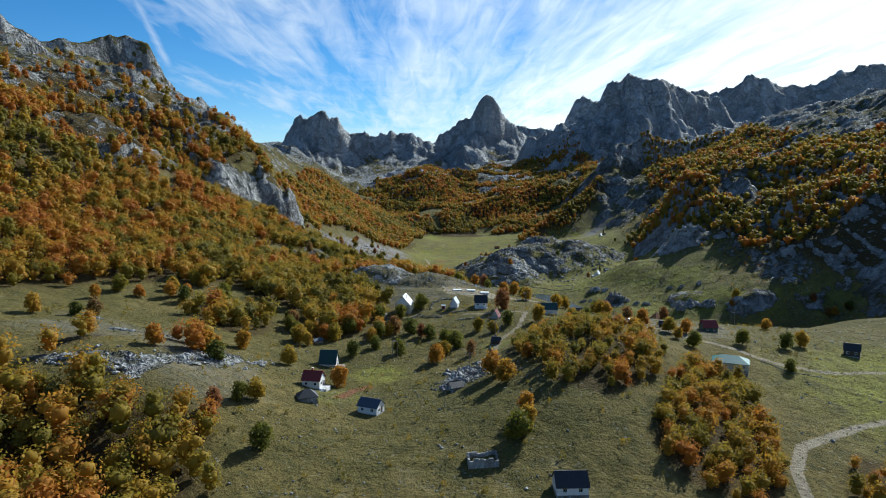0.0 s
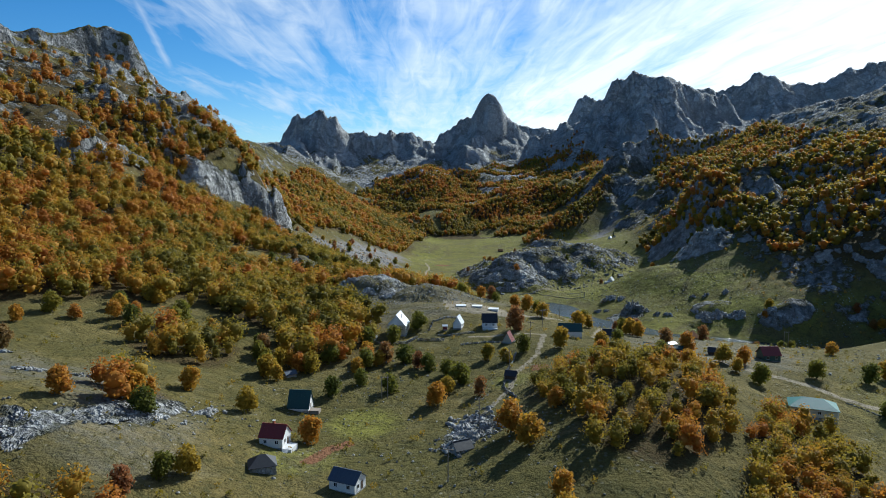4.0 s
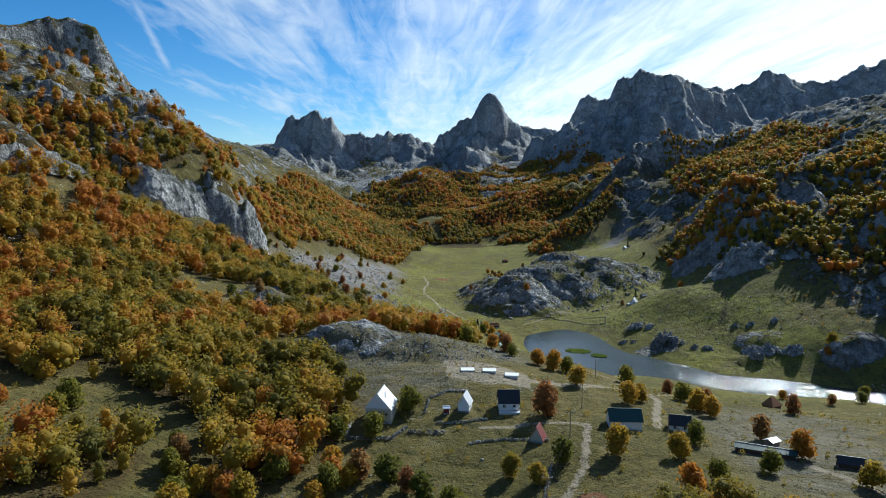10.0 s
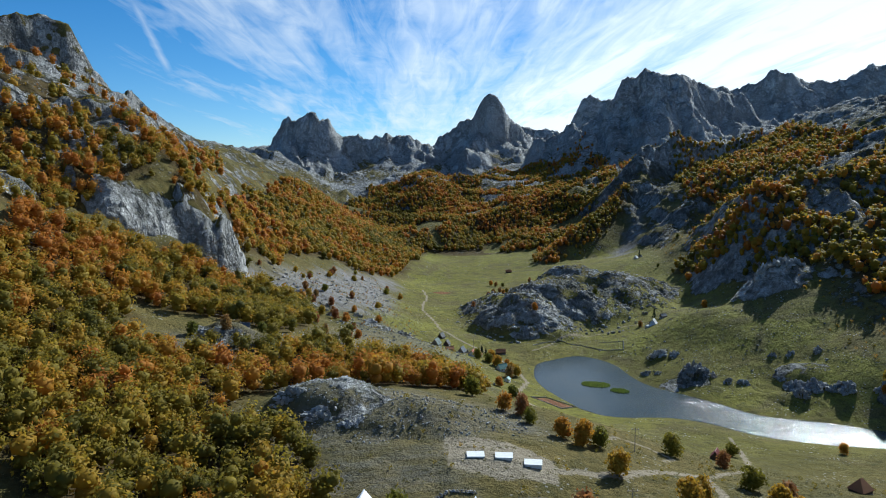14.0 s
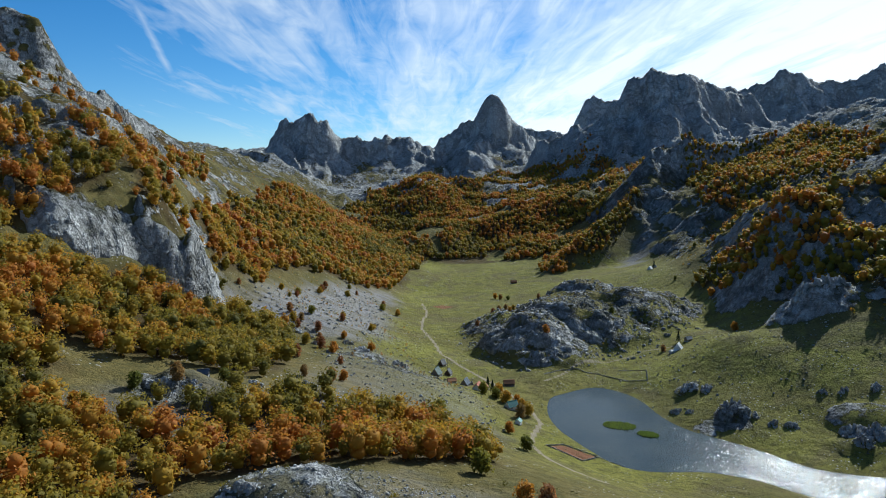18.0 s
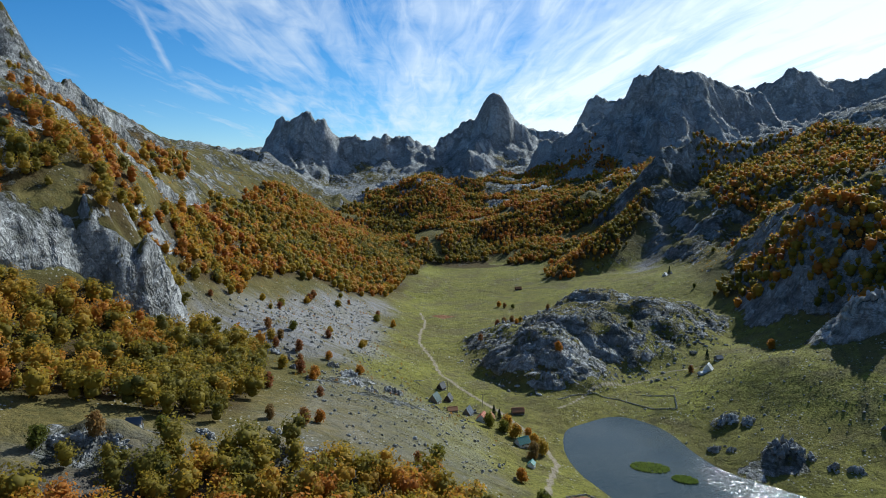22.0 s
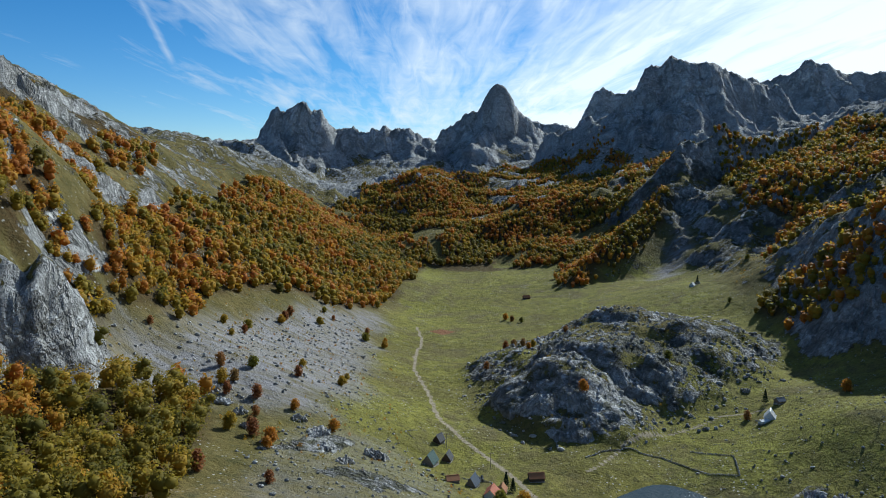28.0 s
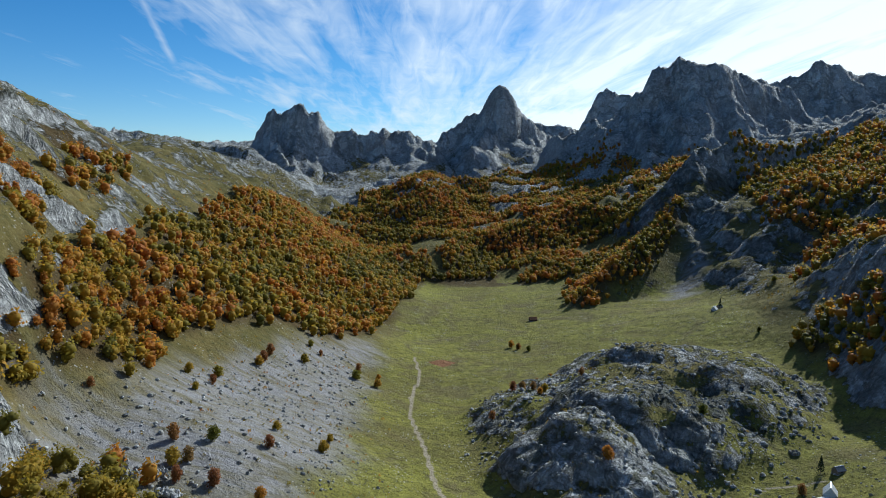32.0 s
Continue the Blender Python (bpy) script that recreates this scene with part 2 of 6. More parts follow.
def water_material():
    m, n, b = material("lake_water")
    p = place(n)
    n.put(b, "Base Color", n.mix(n.range(n.noise(p, 0.03, 4.0, 0.6), 0.4, 0.65), (0.020, 0.032, 0.032), (0.035, 0.045, 0.040)))
    n.put(b, "Roughness", 0.12)
    n.put(b, "IOR", 1.33)
    sheltered = n.range(n.add("SeparateXYZ", Vector=p).outputs[0], 75.0, 140.0, 0.12, 1.0)
    # wind ripples: the slope of the water from two waves across each other, stronger where gusts strike
    gust = n.math("MULTIPLY", sheltered, n.range(n.noise(p, 0.016, 4.0, 0.6, 0.6), 0.36, 0.58, 0.55, 1.0))
    slopes = []
    for z in (0.0, 40.0):
        q = n.add("VectorMath", i0=p, i1=(0.0, 0.0, z)).outputs[0]
        coarse = n.math("SUBTRACT", n.noise(n.add("Mapping", Vector=q, Scale=(0.9, 1.5, 1.0), Rotation=(0, 0, radians(25))).outputs[0], 1.2, 2.0, 0.6), 0.5)
        slopes.append(n.math("MULTIPLY", n.math("MULTIPLY", coarse, 2.3), gust))
    tilt = n.add("CombineXYZ", X=slopes[0], Y=slopes[1], Z=1.0)
    unit = n.add("VectorMath", i0=tilt.outputs[0])
    unit.operation = "NORMALIZE"
    n.put(b, "Normal", unit.outputs[0])
    return m


GREEN_LEAF = [(0.095, 0.108, 0.018), (0.15, 0.15, 0.020), (0.21, 0.19, 0.022), (0.34, 0.255, 0.024)]
GOLD_LEAF = [(0.28, 0.215, 0.024), (0.42, 0.275, 0.026), (0.50, 0.245, 0.026), (0.45, 0.175, 0.026)]
RUST_LEAF = [(0.22, 0.15, 0.05), (0.30, 0.165, 0.05), (0.33, 0.14, 0.045), (0.26, 0.10, 0.04)]
WOODS = [(0.122, 0.115, 0.020), (0.21, 0.168, 0.022), (0.30, 0.225, 0.024), (0.44, 0.265, 0.026), (0.50, 0.215, 0.026), (0.40, 0.145, 0.028)]
MAT = {
    "land": ground_material(), "water": water_material(),
    "green": leaf_material("green_leaf", GREEN_LEAF, "object"), "gold": leaf_material("gold_leaf", GOLD_LEAF, "object"), "rust": leaf_material("rust_leaf", RUST_LEAF, "object"),
    "woods": leaf_material("wood_leaf", WOODS, "attribute"),
    "bark": painted("bark", (0.13, 0.11, 0.09), (0.22, 0.21, 0.19), 0.95, scale=3.0),
    "stone": stone_material("field_stone"),
    "white": painted("white_render", (0.72, 0.71, 0.68), (0.42, 0.40, 0.36), 0.85),
    "cream": painted("cream_wall", (0.55, 0.50, 0.38), (0.35, 0.31, 0.24), 0.85),
    "timber": painted("dark_timber", (0.075, 0.048, 0.030), (0.15, 0.12, 0.09), 0.85, scale=2.0),
    "plank": painted("weathered_plank", (0.24, 0.19, 0.14), (0.33, 0.31, 0.28), 0.9, scale=2.0),
    "red": painted("red_roof", (0.17, 0.018, 0.014), (0.10, 0.03, 0.025), 0.6),
    "orange": painted("orange_roof", (0.36, 0.10, 0.045), (0.22, 0.09, 0.05), 0.8),
    "rusty": painted("rusty_roof", (0.30, 0.13, 0.05), (0.16, 0.08, 0.045), 0.85),
    "green_roof": painted("green_roof", (0.012, 0.050, 0.040), (0.03, 0.06, 0.05), 0.5),
    "teal": painted("teal_roof", (0.020, 0.14, 0.115), (0.04, 0.13, 0.11), 0.5),
    "slate": painted("blue_grey_roof", (0.055, 0.070, 0.095), (0.10, 0.11, 0.12), 0.5, 0.2),
    "black": painted("black_roof", (0.018, 0.018, 0.021), (0.05, 0.05, 0.05), 0.6),
    "zinc": painted("pale_metal_roof", (0.62, 0.63, 0.64), (0.45, 0.45, 0.44), 0.45, 0.3),
    "concrete": painted("pale_concrete", (0.62, 0.61, 0.58), (0.45, 0.43, 0.40), 0.9),
    "pane": painted("window_glass", (0.015, 0.018, 0.022), (0.03, 0.03, 0.03), 0.08),
    "reed": leaf_material("reed", [(0.10, 0.16, 0.03), (0.16, 0.20, 0.04)], "object"),
    "wire": painted("wire", (0.05, 0.05, 0.05), (0.06, 0.06, 0.06), 0.95),
}


# ---- the lie of the land ----
LAKE_Z = 3.5


def vnoise(x, y, seed=0):
    """Smooth value noise in -1..1."""
    xi, yi = np.floor(x), np.floor(y)
    fx, fy = x - xi, y - yi
    fx, fy = fx * fx * fx * (fx * (fx * 6 - 15) + 10), fy * fy * fy * (fy * (fy * 6 - 15) + 10)
    xi, yi = xi.astype(np.int64), yi.astype(np.int64)

    def h(a, b):
        n = (a * 374761393 + b * 668265263 + seed * 1442695041) & 0xFFFFFFFF
        n = ((n ^ (n >> 13)) * 1274126177) & 0xFFFFFFFF
        return ((n ^ (n >> 16)) & 0xFFFF) / 32767.5 - 1.0
    a, b = h(xi, yi), h(xi + 1, yi)
    c, d = h(xi, yi + 1), h(xi + 1, yi + 1)
    return a + (b - a) * fx + (c - a) * fy + (a - b - c + d) * fx * fy


def fbm(x, y, size, octaves=4, seed=0, gain=0.5):
    s, amp, tot = 0.0, 1.0, 0.0
    for o in range(octaves):
        s = s + amp * vnoise(x / size + 17.3 * o, y / size - 9.1 * o, seed + o)
        tot += amp
        amp, size = amp * gain, size * 0.48
    return s / tot


def ridged(x, y, size, octaves=4, seed=0):
    s, amp, tot = 0.0, 1.0, 0.0
    for o in range(octaves):
        s = s + amp * (1 - 2 * np.abs(vnoise(x / size + 5.7 * o, y / size + 3.9 * o, seed + o)))
        tot += amp
        amp, size = amp * 0.52, size * 0.47
    return s / tot


def smooth(e0, e1, v):
    t = np.clip((v - e0) / (e1 - e0), 0, 1)
    return t * t * (3 - 2 * t)


def to_line(x, y, pts):
    """Distance to a polyline, and the height along it where its points carry one."""
    best = np.full(np.shape(x), 1e9)
    high = np.zeros(np.shape(x))
    for p, q in zip(pts[:-1], pts[1:]):
        dx, dy = q[0] - p[0], q[1] - p[1]
        t = np.clip(((x - p[0]) * dx + (y - p[1]) * dy) / (dx * dx + dy * dy), 0, 1)
        d = np.hypot(x - p[0] - t * dx, y - p[1] - t * dy)
        near = d < best
        best = np.where(near, d, best)
        if len(p) > 2:
            high = np.where(near, p[2] + t * (q[2] - p[2]), high)
    return best, high


def inside(x, y, poly):
    """Signed distance to a closed outline: positive within."""
    d, _ = to_line(x, y, list(poly) + [poly[0]])
    odd = np.zeros(np.shape(x), bool)
    for p, q in zip(poly, list(poly[1:]) + [poly[0]]):
        if p[1] != q[1]:
            odd ^= ((p[1] > y) != (q[1] > y)) & (x < (q[0] - p[0]) * (y - p[1]) / (q[1] - p[1]) + p[0])
    return np.where(odd, d, -d)


# the valley in guide lines: what a surveyor would sketch as spot heights along each landform
GUIDES = {
    "terrace": [(-100, 120, 54), (-10, 120, 50), (60, 110, 48), (-10, 167, 52), (-22, 215, 54), (-46, 240, 55), (-47, 272, 54), (-20, 300, 54), (-25, 356, 57), (15, 356, 59), (40, 345, 60), (70, 350, 57)],
    "terrace_west": [(-99, 165, 55), (-92, 198, 70), (-77, 226, 66), (-145, 235, 75), (-165, 290, 75), (-110, 290, 66), (-80, 300, 58), (-120, 350, 68), (-140, 400, 76), (-75, 350, 59), (-70, 400, 60)],
    "wooded_hill": [(38, 165, 53), (50, 200, 62), (62, 240, 70), (66, 262, 71), (80, 300, 62), (20, 262, 58), (18, 300, 56), (98, 250, 58), (86, 200, 54)],
    "east_fields": [(96, 182, 47), (114, 190, 46), (140, 260, 51), (177, 297, 51), (145, 302, 54), (122, 312, 58), (226, 365, 48), (127, 413, 42), (160, 450, 25), (220, 440, 28), (98, 458, 33), (80, 420, 46), (200, 120, 40)],
    "knolls": [(4, 386, 63), (-45, 433, 64), (-18, 420, 63), (-70, 470, 58), (-114, 517, 67), (-71, 554, 57), (-40, 545, 50), (-20, 480, 55), (20, 450, 56), (59, 444, 48)],
    "lake_west": [(85, 520, 17), (84, 579, 4), (63, 603, 4), (48, 643, 4.3), (48, 686, 4.3), (30, 560, 20), (25, 640, 10), (45, 520, 28), (128, 577, 4), (110, 520, 12)],
    "lake_bed": [(90, 690, 0), (100, 640, 0), (140, 600, 0), (190, 563, 0), (235, 552, 0), (300, 535, 2)],
    "lake_south": [(150, 555, 4.3), (182, 546, 4.3), (228, 538, 4.3), (170, 500, 14), (230, 490, 16), (300, 500, 14)],
    "lake_north": [(68, 722, 6), (84, 734, 5), (104, 722, 5), (124, 688, 6), (142, 642, 7), (165, 615, 6), (190, 592, 6), (240, 572, 8), (300, 556, 10)],
    "green_hill": [(140, 720, 14), (161, 760, 17), (172, 700, 24), (190, 727, 38), (215, 716, 41), (212, 664, 26), (200, 622, 11), (205, 800, 24), (170, 850, 16), (236, 742, 44), (228, 860, 22)],
    "village": [(28, 706, 6), (6, 680, 13), (-20, 705, 13), (-22, 785, 8), (-5, 745, 8), (20, 735, 6), (40, 745, 6), (-40, 640, 36), (-70, 700, 34), (-55, 745, 24)],
    "meadow": [(-40, 878, 4), (-32, 1048, -4), (-77, 981, 4), (20, 1000, 0), (70, 1120, 0), (70, 1215, 0), (-86, 1134, 1), (-70, 1370, 3), (40, 1340, 3), (130, 1100, 8), (140, 1250, 10), (10, 880, 4)],
    "scree": [(-101, 792, 36), (-113, 742, 51), (-150, 699, 60), (-140, 880, 42), (-190, 800, 82), (-120, 680, 50), (-175, 700, 82), (-200, 900, 85), (-130, 1000, 35), (-170, 1130, 48)],
    "west_foot": [(-200, 240, 84), (-215, 330, 90), (-185, 420, 88), (-160, 500, 82), (-155, 570, 78), (-150, 620, 76)],
    "west_slope": [(-230, 511, 132), (-300, 430, 150), (-320, 300, 140), (-260, 600, 148), (-187, 672, 128), (-220, 763, 148), (-234, 706, 168), (-260, 860, 145), (-300, 1000, 150), (-320, 1200, 145), (-300, 1350, 135)],
    "west_heights": [(-420, 400, 205), (-440, 600, 235), (-400, 700, 235), (-470, 820, 270), (-420, 900, 256), (-349, 900, 222), (-395, 1000, 220), (-442, 1131, 236), (-467, 1214, 208), (-500, 1400, 188), (-600, 1700, 178)],
    "west_back": [(-700, 500, 330), (-700, 900, 320), (-800, 1300, 240), (-1000, 800, 360), (-900, 200, 330), (-600, 100, 230)],
    "head_west": [(-386, 1500, 135), (-308, 1473, 122), (-450, 1570, 186), (-330, 1650, 100), (-158, 1682, 44), (-200, 1500, 52), (-144, 1881, 92), (-250, 1900, 80), (-512, 1924, 190), (-378, 2073, 78), (-300, 2250, 118), (-650, 1950, 218)],
    "head": [(-5, 1435, 4), (-73, 1405, 4), (60, 1440, 5), (-45, 1530, 40), (35, 1540, 16), (116, 1473, 27), (120, 1573, 46), (-12, 1723, 42), (81, 1837, 72), (-76, 2020, 134), (20, 2060, 100), (100, 2173, 114), (231, 1723, 95), (200, 1520, 44), (150, 1390, 16), (190, 1900, 84), (300, 2050, 120)],
    "east_bench": [(243, 1145, 29), (200, 1040, 20), (201, 1113, 23), (189, 1217, 13), (218, 1238, 16), (252, 1264, 23), (290, 1335, 52), (322, 1420, 88), (300, 1245, 46), (345, 1190, 55), (345, 1260, 74), (357, 1050, 100)],
    "east_foot": [(300, 400, 44), (275, 470, 30), (262, 590, 28), (262, 660, 40), (244, 738, 50), (262, 800, 46), (236, 850, 31), (242, 930, 34), (278, 868, 92), (300, 940, 98), (258, 1000, 42)],
    "east_slope": [(420, 420, 110), (400, 560, 98), (428, 700, 118), (338, 860, 113), (390, 960, 125), (495, 800, 146), (420, 1288, 128), (460, 1500, 135), (484, 1780, 165), (562, 1839, 180)],
    "east_heights": [(620, 450, 190), (640, 700, 205), (604, 1100, 190), (640, 1400, 192), (670, 1793, 190), (750, 1600, 230), (850, 1400, 290), (850, 1000, 290), (850, 600, 280), (1000, 1900, 300)],
    "rim": [(-1500, 300, 420), (-1400, 1500, 330), (-1200, 2300, 260), (-700, 2350, 190), (-450, 2400, 130), (-100, 2350, 135), (600, 2050, 190), (1300, 2200, 330), (1500, 1200, 430), (1300, 300, 330), (700, 100, 120), (0, 2600, 150), (900, 3300, 320), (-600, 3300, 220), (1800, 2700, 420), (350, 2700, 200)],
    "behind": [(-300, -150, 60), (100, -150, 42), (500, -200, 60), (0, -600, 40), (-900, -600, 200), (900, -700, 180)],
}


def fit_guides():
    p = np.array([q for line in GUIDES.values() for q in line], float)
    r = np.hypot(p[:, None, 0] - p[None, :, 0], p[:, None, 1] - p[None, :, 1])
    n = len(p)
    a = np.zeros((n + 3, n + 3))
    a[:n, :n] = -np.sqrt(r * r + 30.0 ** 2) + 0.5 * np.eye(n)
    a[:n, n] = a[n, :n] = 1
    a[:n, n + 1:] = p[:, :2] / 1000
    a[n + 1:, :n] = p[:, :2].T / 1000
    return p, np.linalg.solve(a, np.r_[p[:, 2], 0, 0, 0])


GUIDE_P, GUIDE_W = fit_guides()


def guide_height(x, y):
    n = len(GUIDE_P)
    z = GUIDE_W[n] + (GUIDE_W[n + 1] * x + GUIDE_W[n + 2] * y) / 1000
    for (px, py, _), w in zip(GUIDE_P, GUIDE_W[:n]):
        z = z - w * np.sqrt((x - px) ** 2 + (y - py) ** 2 + 900.0)
    return z


# the summits round the valley head: crest lines and how steeply their flanks fall
SUMMITS = [   # crest, fall and its easing near the crest, how far that reaches, fall beyond
    ([(-800, 2640, 205), (-736, 2640, 240), (-692, 2630, 290), (-660, 2620, 328), (-640, 2620, 330), (-609, 2620, 322), (-575, 2620, 344), (-547, 2620, 352), (-530, 2620, 346), (-505, 2620, 320), (-470, 2630, 296)], 2.0, 0.98, 55, 0.62),
    ([(-640, 2560, 262), (-600, 2520, 250), (-560, 2440, 205), (-500, 2340, 150)], 1.1, 0.98, 40, 0.55),
    ([(-500, 2660, 280), (-354, 2650, 288), (-259, 2660, 276), (-184, 2650, 290), (-143, 2660, 272), (-113, 2680, 240)], 1.5, 0.98, 60, 0.45),
    ([(-130, 2840, 235), (-58, 2840, 298), (8, 2840, 338), (110, 2850, 350), (193, 2850, 342), (276, 2860, 310), (354, 2870, 280)], 1.4, 0.98, 55, 0.55),
    ([(60, 2790, 320), (30, 2650, 250), (10, 2520, 190)], 0.9, 0.98, 60, 0.5),
    ([(298, 3850, 415), (428, 3850, 391), (552, 3850, 390), (600, 3850, 480), (630, 3850, 552), (683, 3850, 566), (760, 3850, 549), (1012, 3900, 477)], 1.4, 0.98, 80, 0.5),
    ([(240, 2480, 215), (281, 2420, 262), (345, 2390, 296), (450, 2370, 318), (486, 2360, 372)], 1.3, 0.98, 70, 0.55),
    ([(490, 2357, 408), (505, 2357, 446), (522, 2357, 462), (542, 2357, 460), (562, 2357, 474), (590, 2357, 472), (618, 2360, 448), (670, 2360, 452), (734, 2370, 440), (790, 2380, 416), (900, 2430, 400)], 2.1, 0.96, 60, 0.75),
    ([(520, 2290, 330), (470, 2200, 240), (430, 2090, 190)], 0.9, 0.98, 60, 0.5),
    ([(700, 2290, 340), (660, 2150, 260), (600, 2000, 205)], 0.9, 0.98, 60, 0.5),
    ([(850, 2774, 440), (945, 2774, 470), (1009, 2774, 462), (1094, 2774, 486), (1168, 2774, 532), (1245, 2774, 516), (1313, 2774, 495), (1420, 2774, 503), (1510, 2774, 545), (1598, 2774, 572), (1704, 2774, 560), (2000, 2800, 540)], 1.35, 0.98, 120, 0.7),
    ([(-620, 830, 330), (-556, 820, 317), (-530, 850, 300), (-503, 880, 294), (-486, 920, 312), (-465, 944, 321), (-443, 950, 314)], 2.6, 0.94, 400, 2.0),
    ([(-720, 1960, 200), (-648, 1950, 219), (-580, 1950, 222), (-514, 1950, 218)], 0.8, 0.98, 400, 0.8),
    ([(345, 1505, 165), (356, 1529, 184), (410, 1550, 190), (484, 1590, 192), (560, 1640, 200), (650, 1700, 215)], 2.4, 0.98, 40, 0.6),
    ([(105, 1222, 3), (150, 1270, 30), (200, 1322, 60), (250, 1378, 88), (295, 1428, 110), (330, 1462, 128), (350, 1510, 165)], 0.85, 0.99, 60, 0.7),
]
# rounded rock towers: centre, radius, foot and top
TOWERS = [(104, 2850, 84, 305, 472)]
# bare rock hills: centre, half lengths, turn in degrees, height
ROCK_HILLS = [
    (112, 895, 122, 92, 0, 34), (86, 846, 84, 66, 0, 35), (64, 806, 58, 60, 18, 31), (150, 880, 80, 56, 0, 36), (122, 915, 80, 60, 10, 42), (36, 870, 46, 70, 0, 18), (188, 900, 44, 40, 0, 28), (140, 980, 86, 56, 5, 24), (190, 950, 44, 44, 0, 22),
    (222, 628, 20, 13, -25, 3), (208, 606, 17, 10, -30, 3), (262, 585, 24, 12, 0, 4), (156, 645, 11, 9, 0, 2.5), (148, 684, 12, 7, 20, 2), (254, 748, 44, 28, 10, 20),
    (-288, 548, 46, 36, 0, 13), (-45, 430, 34, 20, 10, 9), (-18, 422, 34, 17, 0, 6), (-112, 518, 30, 18, 0, 6), (-60, 530, 26, 14, -10, 4),
]


CLIFF_BANDS = [   # the brink of each band, and its drop and breadth
    ([(-158, 676), (-155, 662), (-160, 645), (-170, 636), (-180, 636)], 40, 20),
    ([(-178, 648), (-186, 634), (-196, 614), (-204, 600), (-222, 588)], 27, 18),
    ([(-226, 560), (-244, 520), (-270, 490)], 14, 14),
    ([(-232, 722), (-250, 704), (-280, 686), (-330, 650)], 14, 13),
    ([(-300, 960), (-330, 900), (-352, 840), (-420, 760), (-480, 700)], 18, 16),
    ([(-250, 950), (-240, 900), (-246, 850), (-262, 820)], 12, 12),
    ([(-400, 1120), (-395, 1040), (-400, 980), (-415, 940)], 14, 14),
]


def height(x, y):
    """The ground's height, with its rock relief, and how much of it is bare rock (0..1)."""
    x, y = np.asarray(x, float), np.asarray(y, float)
    wx = x + 14 * fbm(x, y, 120, 3, 11)
    wy = y + 14 * fbm(x, y, 120, 3, 23)
    z = guide_height(x + (wx - x) * 0.4, y + (wy - y) * 0.4)
    rock = np.zeros_like(z)
    lift = np.zeros_like(z)
    for cx, cy, a, b, turn, h in ROCK_HILLS:
        keep = np.hypot(x - cx, y - cy) < 1.9 * max(a, b) + 30
        if not keep.any():
            continue
        kx, ky = x[keep], y[keep]
        c, s = math.cos(math.radians(turn)), math.sin(math.radians(turn))
        u, v = ((wx[keep] - cx) * c + (wy[keep] - cy) * s) / a, ((wy[keep] - cy) * c - (wx[keep] - cx) * s) / b
        r = np.sqrt(u * u + v * v) + (0.22 if cy > 560 else 0.30) * fbm(kx, ky, max(a, b) * 0.7, 4, 5)
        bump_h = 1 - smooth(0.05, 1.08, r)
        lift[keep] = np.maximum(lift[keep], h * bump_h)
        rock[keep] = np.maximum(rock[keep], smooth(0.03, 0.25, bump_h) * ((0.56 if cy > 560 else 0.28) + 0.55 * fbm(kx, ky, 17, 4, 31)))
    # ledges: the rock rises in steps
    step = 9.0
    t = lift / step + 0.6 * fbm(x, y, 40, 2, 33)
    lift = np.where(lift > 0.5, lift + smooth(0.5, 4, lift) * 0.30 * step * (smooth(0.25, 0.75, t - np.floor(t)) - (t - np.floor(t))), lift)
    z = z + lift
    base = z
    warp = smooth(900, 1800, np.hypot(x, y - 200))
    mx, my = x + warp * 14 * fbm(x, y, 60, 3, 41), y + warp * 60 * fbm(x, y, 170, 4, 43)
    for crest, fall, ease, reach, beyond in SUMMITS:
        keep = (x > min(p[0] for p in crest) - 700) & (x < max(p[0] for p in crest) + 700) & (y > min(p[1] for p in crest) - 700) & (y < max(p[1] for p in crest) + 500)
        if not keep.any():
            continue
        d, top = to_line(mx[keep], my[keep], crest)
        zz = top - fall * np.clip(d - 4, 0, reach) ** ease - beyond * np.maximum(d - 4 - reach, 0)
        z[keep] = np.maximum(z[keep], zz)
    for cx, cy, wide, foot, top in TOWERS:
        r = np.hypot(mx - cx, (my - cy) * 0.8) / wide
        z = np.where(r < 1, np.maximum(z, foot + (top - foot) * (1 - np.minimum(r, 1) ** 2.3)), z)
    dome = 1 - 0.65 * (1 - smooth(70, 130, np.abs(x - 102))) * smooth(345, 385, z) * smooth(2700, 2750, y) * (1 - smooth(2950, 3050, y))
    dome = dome * (1 - 0.62 * smooth(340, 430, z) * smooth(2200, 2330, y))
    rock = np.maximum(rock, smooth(2, 22, z - base))
    # grain of the rock: gullies on the high walls, blocks on the low hills
    far = smooth(1300, 2300, y)
    high = smooth(-10, 60, z - 190 + 60 * fbm(x, y, 260, 3, 51)) * smooth(1500, 1900, np.hypot(x, y))
    rock = np.maximum(rock, high)
    gully = ridged(x + 0.15 * z, y * 0.7 + 0.1 * z, 150, 5, 61)
    rib = ridged(x + 0.35 * z + 30 * fbm(x, y, 150, 2, 65), y * 0.25 + 0.1 * z, 62, 4, 67)
    z = z + rock * far * (30 * dome * gully + 20 * (0.4 + 0.6 * dome) * rib + 11 * (0.5 + 0.5 * dome) * ridged(x, y * 0.6, 34, 3, 68) - 8)
    east = smooth(252, 305, x) * smooth(540, 660, y) * (1 - far)
    z = z + east * 4.0 * ridged(x + 5 * fbm(x, y, 25, 2, 53), y, 19, 3, 54)
    z = z + east * (17 * ridged(x, y * 0.8, 130, 5, 63) + 8 * ridged(x + 0.4 * z, y, 38, 4, 64) + 3)
    # walls and shelves: steep and gentle rock by turns
    tier = 58.0
    t = z / tier + 0.7 * fbm(x, y, 210, 3, 69)
